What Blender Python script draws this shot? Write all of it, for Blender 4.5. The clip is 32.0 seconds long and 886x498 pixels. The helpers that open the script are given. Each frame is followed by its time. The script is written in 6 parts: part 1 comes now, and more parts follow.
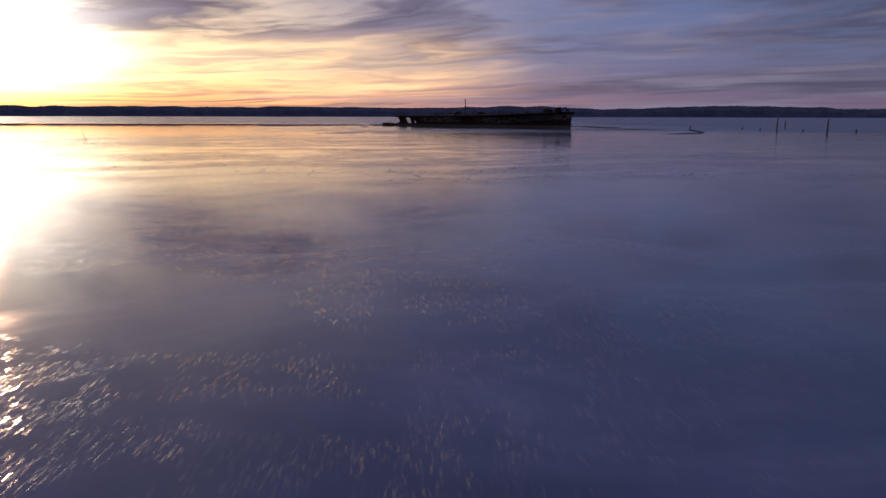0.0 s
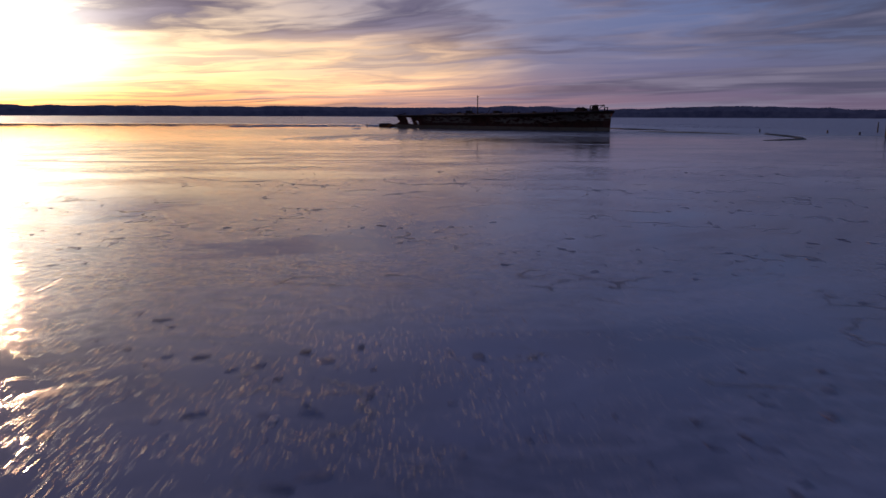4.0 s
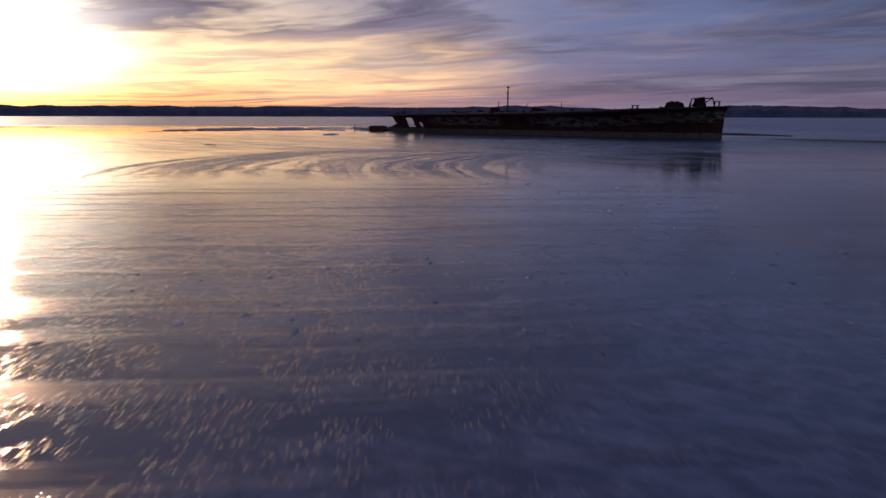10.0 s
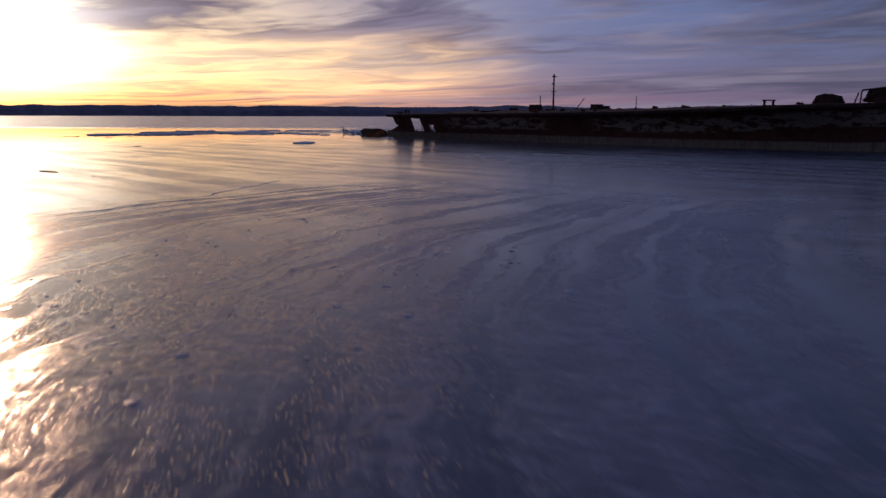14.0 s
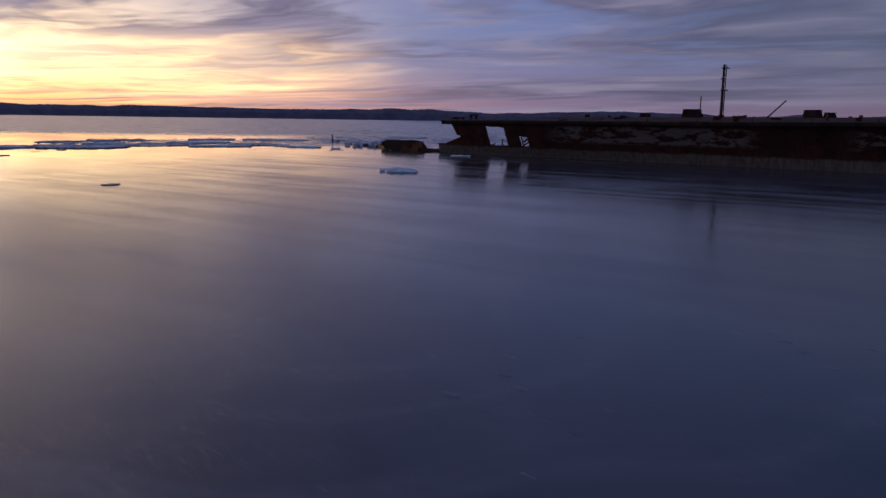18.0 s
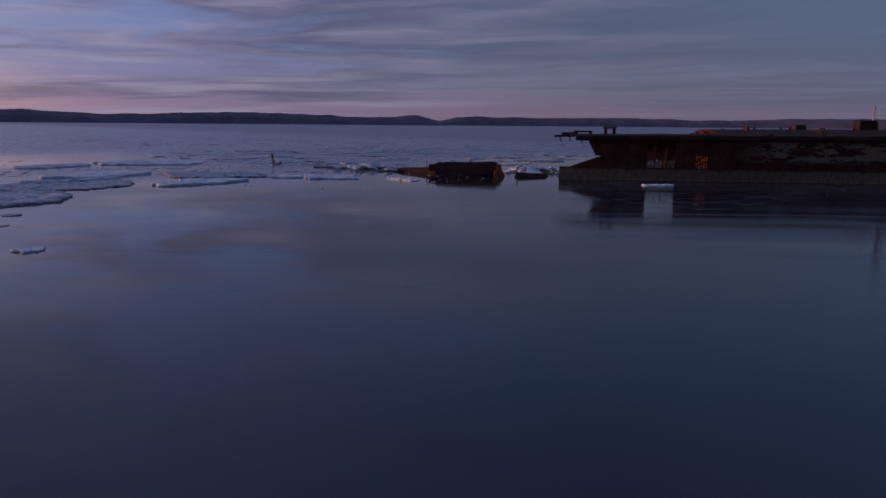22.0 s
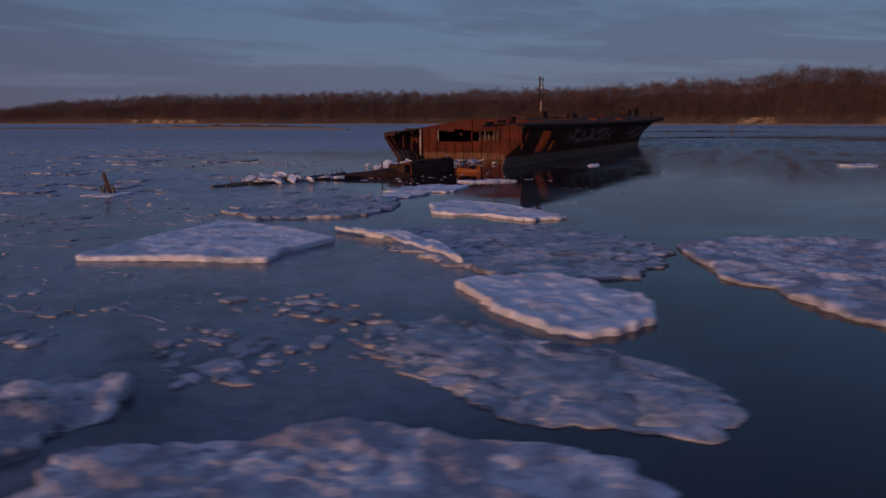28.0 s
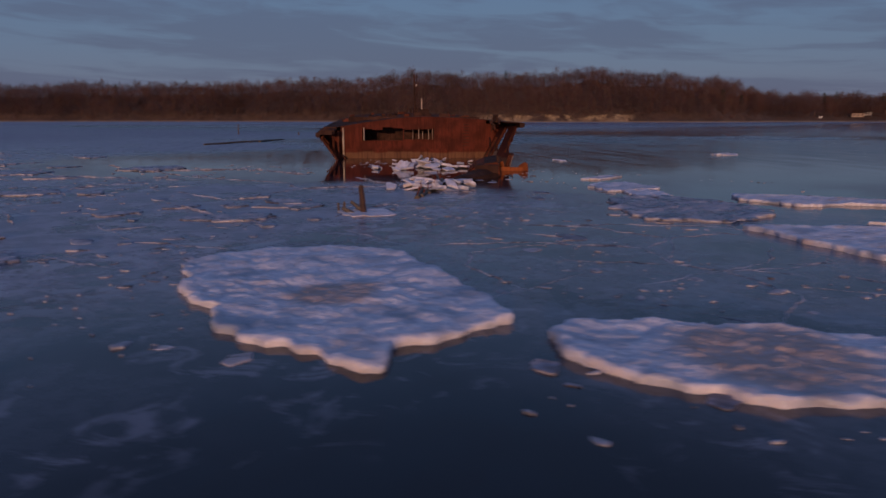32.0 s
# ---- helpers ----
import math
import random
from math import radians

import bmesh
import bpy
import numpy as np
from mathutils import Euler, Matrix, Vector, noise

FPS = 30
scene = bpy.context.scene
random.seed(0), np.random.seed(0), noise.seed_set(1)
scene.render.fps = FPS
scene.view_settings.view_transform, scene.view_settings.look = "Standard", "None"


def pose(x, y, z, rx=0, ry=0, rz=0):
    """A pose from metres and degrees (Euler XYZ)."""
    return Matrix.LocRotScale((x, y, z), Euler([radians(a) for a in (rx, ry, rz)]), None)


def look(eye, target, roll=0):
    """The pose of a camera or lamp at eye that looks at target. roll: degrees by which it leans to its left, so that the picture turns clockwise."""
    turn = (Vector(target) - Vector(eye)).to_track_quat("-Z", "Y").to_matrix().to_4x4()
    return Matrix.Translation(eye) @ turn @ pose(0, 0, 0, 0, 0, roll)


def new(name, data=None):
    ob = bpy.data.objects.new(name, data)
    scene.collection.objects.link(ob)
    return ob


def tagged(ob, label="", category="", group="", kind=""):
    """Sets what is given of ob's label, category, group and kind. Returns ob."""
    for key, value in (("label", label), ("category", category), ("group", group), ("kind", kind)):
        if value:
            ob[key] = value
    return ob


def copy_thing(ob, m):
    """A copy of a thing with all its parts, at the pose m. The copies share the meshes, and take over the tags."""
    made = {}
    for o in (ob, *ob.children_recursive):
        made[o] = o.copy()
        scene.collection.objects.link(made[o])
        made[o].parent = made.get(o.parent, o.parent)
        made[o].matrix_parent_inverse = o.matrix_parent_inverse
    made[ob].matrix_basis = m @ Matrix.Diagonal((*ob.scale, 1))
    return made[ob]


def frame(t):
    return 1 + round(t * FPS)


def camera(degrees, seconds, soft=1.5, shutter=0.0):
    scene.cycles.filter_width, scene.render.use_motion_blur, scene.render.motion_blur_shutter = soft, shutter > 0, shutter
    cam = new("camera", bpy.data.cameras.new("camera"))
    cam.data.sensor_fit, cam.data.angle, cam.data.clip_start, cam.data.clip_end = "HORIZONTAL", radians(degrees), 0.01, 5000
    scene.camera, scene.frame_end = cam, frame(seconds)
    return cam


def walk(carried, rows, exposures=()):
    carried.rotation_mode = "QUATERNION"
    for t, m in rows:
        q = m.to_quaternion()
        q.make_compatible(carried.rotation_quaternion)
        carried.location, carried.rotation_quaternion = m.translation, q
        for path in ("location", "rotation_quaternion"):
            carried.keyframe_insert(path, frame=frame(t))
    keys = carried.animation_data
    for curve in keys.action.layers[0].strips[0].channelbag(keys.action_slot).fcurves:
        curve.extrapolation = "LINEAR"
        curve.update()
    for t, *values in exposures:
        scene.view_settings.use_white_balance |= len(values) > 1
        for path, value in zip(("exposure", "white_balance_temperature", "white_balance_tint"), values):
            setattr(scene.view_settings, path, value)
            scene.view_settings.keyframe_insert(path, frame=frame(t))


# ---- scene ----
cam = camera(64.19, 32.0, soft=1.5, shutter=0.5)
walk(cam, [
    (0, pose(140.81, -94.33, 3.69, 79.33, -0.11, 2.69)),
    (3, pose(137.97, -64.17, 3.55, 79.34, -0.22, 2.74)),
    (6, pose(134.70, -31.31, 3.56, 79.30, -0.12, 2.82)),
    (9, pose(132.16, -0.60, 3.49, 79.31, -0.12, 2.90)),
    (11, pose(130.35, 19.44, 3.39, 79.35, -0.12, 2.96)),
    (13, pose(128.14, 40.31, 3.40, 79.30, -0.15, 2.99)),
    (16, pose(115.87, 68.52, 3.66, 79.37, -0.34, 0.46)),
    (16.5, pose(112.28, 73.48, 3.69, 79.39, -0.46, -0.21)),
    (17, pose(108.53, 78.45, 3.72, 79.47, -0.67, -1.32)),
    (17.5, pose(104.61, 83.35, 3.72, 79.49, -0.77, -4.04)),
    (18, pose(100.51, 88.19, 3.70, 79.64, -0.80, -7.40)),
    (18.5, pose(96.18, 93.06, 3.63, 79.71, -0.75, -12.02)),
    (19, pose(91.73, 97.92, 3.56, 79.79, -0.78, -15.87)),
    (19.5, pose(87.16, 102.79, 3.66, 79.69, -0.77, -17.99)),
    (20, pose(82.69, 107.86, 3.79, 79.68, -0.64, -20.13)),
    (20.5, pose(78.31, 112.96, 3.95, 79.72, -0.60, -21.99)),
    (21, pose(74.10, 118.08, 4.13, 79.88, -0.53, -25.65)),
    (21.5, pose(70.14, 123.19, 4.29, 79.92, -0.52, -31.08)),
    (22, pose(66.32, 128.56, 4.45, 80.00, -0.48, -37.44)),
    (22.5, pose(62.58, 134.09, 4.62, 79.95, -0.24, -45.66)),
    (23, pose(59.18, 139.74, 4.68, 79.89, -0.08, -53.57)),
    (24, pose(53.98, 151.33, 4.61, 79.84, 0.23, -67.67)),
    (24.5, pose(52.12, 157.07, 4.59, 79.77, 0.18, -74.30)),
    (26.5, look((51.819, 179.615, 3.939), (53.779, 179.427, 3.59), -0.20)),
    (27, look((52.399, 184.249, 3.993), (54.346, 183.964, 3.638), 0.10)),
    (27.5, look((53.332, 188.677, 4.009), (55.252, 188.246, 3.652), 0.10)),
    (28, look((54.666, 193.007, 3.996), (56.547, 192.428, 3.639), -0.10)),
    (28.5, look((56.343, 197.168, 3.968), (58.173, 196.443, 3.612), -0.10)),
    (29, look((58.124, 201.2, 4.065), (59.894, 200.341, 3.706), -0.30)),
    (29.5, look((60.319, 204.848, 4.021), (62.023, 203.865, 3.663), 0.00)),
    (30, look((62.889, 208.467, 4.09), (64.517, 207.364, 3.727), 0.10)),
    (30.5, look((65.561, 211.837, 4.079), (67.113, 210.629, 3.717), 0.20)),
    (31, look((68.495, 214.851, 4.05), (69.967, 213.546, 3.688), 0.30)),
    (31.5, look((71.524, 217.672, 4.081), (72.91, 216.277, 3.717), 0.20)),
    (32, look((74.835, 220.064, 4.106), (76.136, 218.589, 3.74), 0.00)),
], exposures=[(0, -0.10), (13, -0.10), (16, 0.1), (18.5, 0.18), (20, 0.10), (22, 0.20), (24, 0.18), (27, 0.06), (32, 0.06)])

# ---------------------------------------------------------------- sky and sun
SUN_AZ, SUN_EL = 36.0, 4.0          # degrees to the left of +Y, and above the horizon


class Nodes:
    """Short-hand for building a node tree."""

    def __init__(self, tree):
        self.t = tree
        tree.nodes.clear()

    def n(self, kind, _out=0, _in=None, **props):
        node = self.t.nodes.new(kind)
        for k, val in props.items():
            setattr(node, k, val)
        for k, val in (_in or {}).items():
            self.put(node.inputs[k], val)
        return node

    def put(self, socket, val):
        if isinstance(val, bpy.types.NodeSocket):
            self.t.links.new(val, socket)
        elif isinstance(val, bpy.types.Node):
            self.t.links.new(val.outputs[0], socket)
        else:
            if socket.type == "RGBA" and len(val) == 3:
                val = (*val, 1)
            socket.default_value = val

    def m(self, op, a, b=0.0, c=0.0, clamp=False):
        node = self.t.nodes.new("ShaderNodeMath")
        node.operation, node.use_clamp = op, clamp
        for s, val in zip(node.inputs, (a, b, c)):
            self.put(s, val)
        return node.outputs[0]

    def v(self, op, a, b=(0, 0, 0), out=0, scale=None):
        node = self.t.nodes.new("ShaderNodeVectorMath")
        node.operation = op
        self.put(node.inputs[0], a)
        self.put(node.inputs[1], b)
        if scale is not None:
            self.put(node.inputs["Scale"], scale)
        return node.outputs[out]

    def mix(self, f, a, b, how="MIX"):
        node = self.t.nodes.new("ShaderNodeMix")
        node.data_type, node.blend_type, node.clamp_factor = "RGBA", how, True
        self.put(node.inputs[0], f)
        self.put(node.inputs[6], a)
        self.put(node.inputs[7], b)
        return node.outputs[2]

    def smooth(self, x, lo, hi, a=0.0, b=1.0):
        node = self.n("ShaderNodeMapRange", interpolation_type="SMOOTHSTEP")
        for s, val in zip(node.inputs, (x, lo, hi, a, b)):
            self.put(s, val)
        return node.outputs[0]

    def noise(self, vec, scale, detail=4.0, rough=0.55, distort=0.0, color=False):
        node = self.n("ShaderNodeTexNoise", _in={"Vector": vec, "Scale": scale, "Detail": detail, "Roughness": rough, "Distortion": distort})
        return node.outputs[1 if color else 0]

    def stretch(self, vec, s, r=(0, 0, 0)):
        """vec turned by r, then scaled by s."""
        turned = self.n("ShaderNodeMapping", _in={"Vector": vec, "Rotation": r}).outputs[0]
        return self.n("ShaderNodeMapping", _in={"Vector": turned, "Scale": s}).outputs[0]


def make_sky():
    world = bpy.data.worlds.new("world")
    world.use_nodes = True
    scene.world = world
    k = Nodes(world.node_tree)
    way = k.n("ShaderNodeTexCoord").outputs["Generated"]
    xyz = k.n("ShaderNodeSeparateXYZ", _in={0: way})
    z = k.m("MAXIMUM", xyz.outputs[2], 0.0)
    flat = k.v("NORMALIZE", k.v("MULTIPLY", way, (1, 1, 0)))
    a = radians(SUN_AZ - 2.0)        # the cloud is thinnest a little beside the sun
    da = k.m("MAXIMUM", k.v("DOT_PRODUCT", flat, (-math.sin(a), math.cos(a), 0), out=1), 0.0)
    el = radians(SUN_EL + 1.0)
    d = k.m("MAXIMUM", k.v("DOT_PRODUCT", way, (-math.sin(a) * math.cos(el), math.cos(a) * math.cos(el), math.sin(el)), out=1), 0.0)
    air = k.n("ShaderNodeTexSky", sky_type="NISHITA", sun_disc=False, sun_elevation=radians(SUN_EL), sun_rotation=radians(-SUN_AZ), air_density=1.0, dust_density=1.5)
    # clear sky: blue overhead, dusky rose belt towards the horizon
    away = k.m("MULTIPLY_ADD", k.v("DOT_PRODUCT", flat, (-math.sin(a), math.cos(a), 0), out=1), 0.5, 0.5)
    belt = k.m("POWER", 2.718, k.m("MULTIPLY", z, -13.0))
    blue = k.mix(k.smooth(z, 0.02, 0.5), (0.084, 0.152, 0.268), (0.060, 0.123, 0.29))
    rose = k.mix(k.smooth(away, 0.0, 0.75), (0.120, 0.118, 0.175), (0.175, 0.095, 0.15))
    clear = k.mix(k.m("MULTIPLY", belt, 0.9), blue, rose)
    clear = k.mix(1.0, clear, k.v("SCALE", air.outputs[0], scale=0.012), "ADD")
    clear = k.mix(k.smooth(away, 0.55, 0.85, 0.0, 0.75), clear, k.mix(k.smooth(z, 0.01, 0.12), (0.185, 0.145, 0.25), (0.142, 0.18, 0.385)))
    # the sky overhead is the brighter part of the vault
    clear = k.mix(1.0, clear, k.v("SCALE", (0.10, 0.105, 0.15), scale=k.smooth(z, 0.2, 0.75, 0.0, 0.36)), "ADD")
    # cloud lies in long soft streaks, closing up towards the horizon
    lift = k.m("LOGARITHM", k.m("ADD", z, 0.045), 2.718)
    side = k.v("DOT_PRODUCT", flat, (math.cos(a), math.sin(a), 0), out=1)
    rise = k.m("SUBTRACT", lift, k.m("MULTIPLY", side, 0.45))
    spread = k.n("ShaderNodeCombineXYZ", _in={0: k.m("MULTIPLY", side, 2.6), 1: k.m("MULTIPLY", away, 2.6), 2: k.m("MULTIPLY", rise, 2.5)}).outputs[0]
    warp = k.v("SCALE", k.v("SUBTRACT", k.noise(spread, 1.3, 3.0, color=True), (0.5, 0.5, 0.5)), scale=0.9)
    sheet = k.v("ADD", spread, warp)
    big = k.noise(sheet, 0.9, 6.0, 0.55)
    fine = k.noise(k.v("MULTIPLY", sheet, (2.0, 2.0, 2.6)), 1.1, 6.0, 0.52)
    cover = k.smooth(k.m("ADD", k.m("MULTIPLY", big, 0.62), k.m("MULTIPLY", fine, 0.38)), 0.44, 0.56)
    cover = k.m("MULTIPLY", cover, k.smooth(away, 0.25, 0.8, 0.6, 1.0))
    cover = k.m("MULTIPLY", cover, k.smooth(z, 0.14, 0.32, 1.0, 0.3))
    gap = k.m("MULTIPLY", k.smooth(away, 0.88, 0.95), k.m("MULTIPLY", k.smooth(z, 0.012, 0.03), k.smooth(z, 0.075, 0.11, 1.0, 0.0)))
    cover = k.m("MULTIPLY", cover, k.m("SUBTRACT", 1.0, k.m("MULTIPLY", gap, 0.7)))
    thin = k.m("MULTIPLY", k.smooth(fine, 0.42, 0.74), k.smooth(z, 0.14, 0.32, 1.0, 0.3))
    # light of the low sun, spread along the horizon under the cloud
    wide = k.m("MULTIPLY", k.m("POWER", da, 7.0), k.m("POWER", 2.718, k.m("MULTIPLY", z, -3.6)))
    near = k.m("MULTIPLY", k.m("POWER", da, 12.5), k.m("POWER", 2.718, k.m("MULTIPLY", z, -6.0)))
    core = k.m("POWER", d, 210.0)
    grey = k.mix(k.smooth(away, 0.55, 0.96), (0.080, 0.089, 0.150), (0.092, 0.078, 0.140))
    body = k.mix(k.m("MULTIPLY", cover, 0.8), clear, grey)
    body = k.v("SCALE", body, scale=k.m("SUBTRACT", 1.0, k.m("MULTIPLY", k.m("MULTIPLY", k.smooth(away, 0.45, 0.65), k.smooth(away, 0.74, 0.86, 1.0, 0.0)), 0.06)))
    body = k.v("SCALE", body, scale=k.m("MULTIPLY_ADD", k.m("MULTIPLY", k.smooth(away, 0.15, 0.35), k.smooth(away, 0.5, 0.7, 1.0, 0.0)), -0.14, 1.0))
    body = k.mix(k.m("MULTIPLY", thin, k.m("MULTIPLY", k.smooth(away, 0.35, 1.0), 0.5)), body, (0.42, 0.37, 0.50))
    # thin dark bars of cloud low over the horizon
    bars = k.noise(k.v("MULTIPLY", sheet, (1.3, 1.3, 3.4)), 1.6, 5.0, 0.55)
    bars = k.m("MULTIPLY", k.smooth(bars, 0.44, 0.60), k.m("MULTIPLY", k.smooth(z, 0.004, 0.018), k.smooth(z, 0.05, 0.12, 1.0, 0.25)))
    let = k.m("MULTIPLY", k.m("SUBTRACT", 1.0, k.m("MULTIPLY", cover, 0.7)), k.m("SUBTRACT", 1.0, k.m("MULTIPLY", bars, 0.55)))
    low = k.smooth(z, 0.01, 0.075)
    glow = k.v("SCALE", k.mix(low, (0.74, 0.27, 0.12), (0.50, 0.33, 0.33)), scale=k.m("MULTIPLY", wide, k.m("MULTIPLY", let, 0.8)))
    glow2 = k.v("SCALE", k.mix(low, (1.0, 0.44, 0.04), (1.0, 0.68, 0.13)), scale=k.m("MULTIPLY", near, k.m("MULTIPLY", k.m("SUBTRACT", 1.0, k.m("MULTIPLY", cover, k.m("MAXIMUM", k.smooth(z, 0.06, 0.12, 0.5, 0.93), k.m("MULTIPLY", bars, 0.7)))), k.m("MULTIPLY_ADD", bars, -1.2, 2.3))))
    glow3 = k.v("SCALE", k.mix(low, (1.0, 0.50, 0.12), (1.0, 0.90, 0.78)), scale=k.m("MULTIPLY", core, k.m("SUBTRACT", 4.0, k.m("MULTIPLY", cover, 2.2))))
    # a golden break in the cloud beside the sun
    rift = k.m("MULTIPLY", k.m("MULTIPLY", k.smooth(away, 0.885, 0.94), k.smooth(away, 0.955, 0.99, 1.0, 0.4)), k.m("MULTIPLY", k.smooth(z, 0.018, 0.045), k.smooth(z, 0.085, 0.125, 1.0, 0.0)))
    glow4 = k.v("SCALE", (1.0, 0.56, 0.13), scale=k.m("MULTIPLY", rift, k.m("MULTIPLY", k.m("SUBTRACT", 1.0, k.m("MULTIPLY", cover, 0.6)), k.smooth(fine, 0.36, 0.58, 0.2, 0.9))))
    total = k.v("ADD", k.v("ADD", k.v("ADD", k.v("ADD", body, glow), glow2), glow3), glow4)
    back = k.n("ShaderNodeBackground", _in={"Color": total, "Strength": 1.0})
    k.n("ShaderNodeOutputWorld", _in={0: back.outputs[0]})


make_sky()
sun_data = bpy.data.lights.new("sun", "SUN")
sun_data.energy, sun_data.angle, sun_data.color = 1.9, radians(0.6), (1.0, 0.555, 0.33)
sun = new("sun", sun_data)
sun_way = Vector((-math.sin(radians(SUN_AZ)) * math.cos(radians(SUN_EL)), math.cos(radians(SUN_AZ)) * math.cos(radians(SUN_EL)), math.sin(radians(SUN_EL))))
sun.matrix_world = look(sun_way * 100, (0, 0, 0))

# ---------------------------------------------------------------- materials
def material(name, fill):
    """A material whose nodes fill() builds; fill gets the Nodes and the principled shader."""
    mat = bpy.data.materials.new(name)
    mat.use_nodes = True
    k = Nodes(mat.node_tree)
    bsdf = k.n("ShaderNodeBsdfPrincipled")
    k.n("ShaderNodeOutputMaterial", _in={0: bsdf.outputs[0]})
    fill(k, bsdf)
    return mat


def where(k):
    return k.n("ShaderNodeTexCoord").outputs["Object"]


def bump(k, bsdf, height, strength, distance):
    node = k.n("ShaderNodeBump", _in={"Height": height, "Strength": strength, "Distance": distance})
    k.put(bsdf.inputs["Normal"], node.outputs[0])


def fill_water(k, b):
    """River skinned with new ice: grey where the ice is thicker, black where it is open, with frosted streaks and fine ripples."""
    p = k.n("ShaderNodeNewGeometry").outputs["Position"]
    xyz = k.n("ShaderNodeSeparateXYZ", _in={0: p})
    warp = k.v("SCALE", k.v("SUBTRACT", k.noise(p, 0.03, 3.0, color=True), (0.5, 0.5, 0.5)), scale=42.0)
    q = k.v("ADD", p, warp)
    streak = k.noise(k.stretch(q, (0.035, 0.30, 0.1), (0, 0, radians(-14))), 1.0, 8.0, 0.62)
    patch = k.noise(p, 0.018, 5.0, 0.55)
    cloud = k.noise(p, 0.22, 6.0, 0.6)
    fleck = k.noise(p, 2.6, 6.0, 0.68)
    # thicker grey ice down-river, thinning to clear black water round the wreck
    along = k.m("ADD", xyz.outputs[1], k.m("MULTIPLY", k.m("SUBTRACT", patch, 0.5), 70.0))
    open_w = k.smooth(along, 112.0, 172.0)
    near = k.smooth(along, -60.0, 50.0)
    young = k.m("MULTIPLY", k.smooth(k.v("DISTANCE", k.v("MULTIPLY", k.v("ADD", p, k.v("SCALE", warp, scale=0.25)), (0.05, 0.075, 0)), (4.05, 14.85, 0), out=1), 0.75, 1.25, 1.0, 0.0), 0.5)
    field = k.m("MULTIPLY", k.smooth(k.m("ADD", xyz.outputs[1], k.m("MULTIPLY", k.m("SUBTRACT", patch, 0.5), 60.0)), 178.0, 196.0), k.m("MAXIMUM", k.smooth(xyz.outputs[0], 80.0, 100.0), k.smooth(xyz.outputs[1], 215.0, 260.0)))
    field = k.m("MAXIMUM", field, k.m("MULTIPLY", k.smooth(xyz.outputs[0], 140.0, 165.0), k.smooth(k.m("ADD", xyz.outputs[1], k.m("MULTIPLY", k.m("SUBTRACT", patch, 0.5), 40.0)), 138.0, 160.0)))
    slush = k.v("DISTANCE", k.v("MULTIPLY", k.v("ADD", p, k.v("SCALE", warp, scale=0.12)), (0.11, 0.13, 0)), (7.5, 25.1, 0), out=1)
    field = k.m("MAXIMUM", k.m("MAXIMUM", field, young), k.m("MAXIMUM", k.smooth(slush, 0.7, 1.15, 0.42, 0.0), k.m("MULTIPLY", k.m("MULTIPLY", k.smooth(along, 60.0, 120.0), k.smooth(k.m("ADD", xyz.outputs[0], k.m("MULTIPLY", streak, 60.0)), 195.0, 240.0)), 0.8)))
    # an eddy's nested hooks of rough frost, and a band of broken crust further down-river
    bend = k.v("ADD", k.v("ADD", p, k.v("SCALE", warp, scale=0.10)), k.v("SCALE", k.v("SUBTRACT", k.noise(p, 0.25, 4.0, color=True), (0.5, 0.5, 0.5)), scale=2.2))
    bxyz = k.n("ShaderNodeSeparateXYZ", _in={0: bend})
    dy = k.m("SUBTRACT", bxyz.outputs[1], 69.0)
    hook = k.m("SUBTRACT", k.m("SUBTRACT", bxyz.outputs[0], k.m("MULTIPLY", dy, 0.35)), k.m("MULTIPLY", k.m("MULTIPLY", dy, dy), 0.017))
    rings = k.noise(k.n("ShaderNodeCombineXYZ", _in={0: k.m("MULTIPLY", hook, 0.8), 1: k.m("MULTIPLY", xyz.outputs[0], 0.02), 2: k.m("MULTIPLY", xyz.outputs[1], 0.02)}).outputs[0], 1.0, 5.0, 0.66)
    swirl = k.m("MULTIPLY", k.m("MULTIPLY", k.smooth(hook, 107.5, 109.0), k.smooth(hook, 132.0, 140.0, 1.0, 0.0)), k.m("MULTIPLY", k.smooth(bxyz.outputs[1], 44.0, 56.0), k.smooth(k.m("ADD", bxyz.outputs[1], k.m("MULTIPLY", k.m("MAXIMUM", k.m("SUBTRACT", bxyz.outputs[0], 118.0), 0.0), 0.4)), 78.0, 92.0, 1.0, 0.0)))
    swirl = k.m("MULTIPLY", swirl, k.smooth(rings, 0.40, 0.60))
    lip = k.m("MULTIPLY", k.m("MULTIPLY", k.smooth(hook, 107.2, 108.4), k.smooth(hook, 108.6, 109.6, 1.0, 0.0)), k.m("MULTIPLY", k.smooth(xyz.outputs[1], 66.0, 72.0), k.smooth(xyz.outputs[1], 86.0, 96.0, 1.0, 0.0)))
    calm = k.m("ADD", xyz.outputs[1], k.m("MULTIPLY", k.m("SUBTRACT", patch, 0.5), 22.0))
    lane = k.noise(k.stretch(q, (0.03, 0.16, 0.1), (0, 0, radians(-8))), 1.0, 6.0, 0.6)
    crustband = k.m("MULTIPLY", k.m("MULTIPLY", k.smooth(calm, -66.0, -46.0), k.smooth(calm, 26.0, 42.0, 1.0, 0.0)), k.smooth(lane, 0.45, 0.55))
    # low parallel ridges where the sheet was pushed together
    fold = k.noise(k.stretch(k.v("ADD", p, k.v("SCALE", warp, scale=0.12)), (0.07, 0.85, 0.1), (0, 0, radians(-5))), 1.0, 6.0, 0.62)
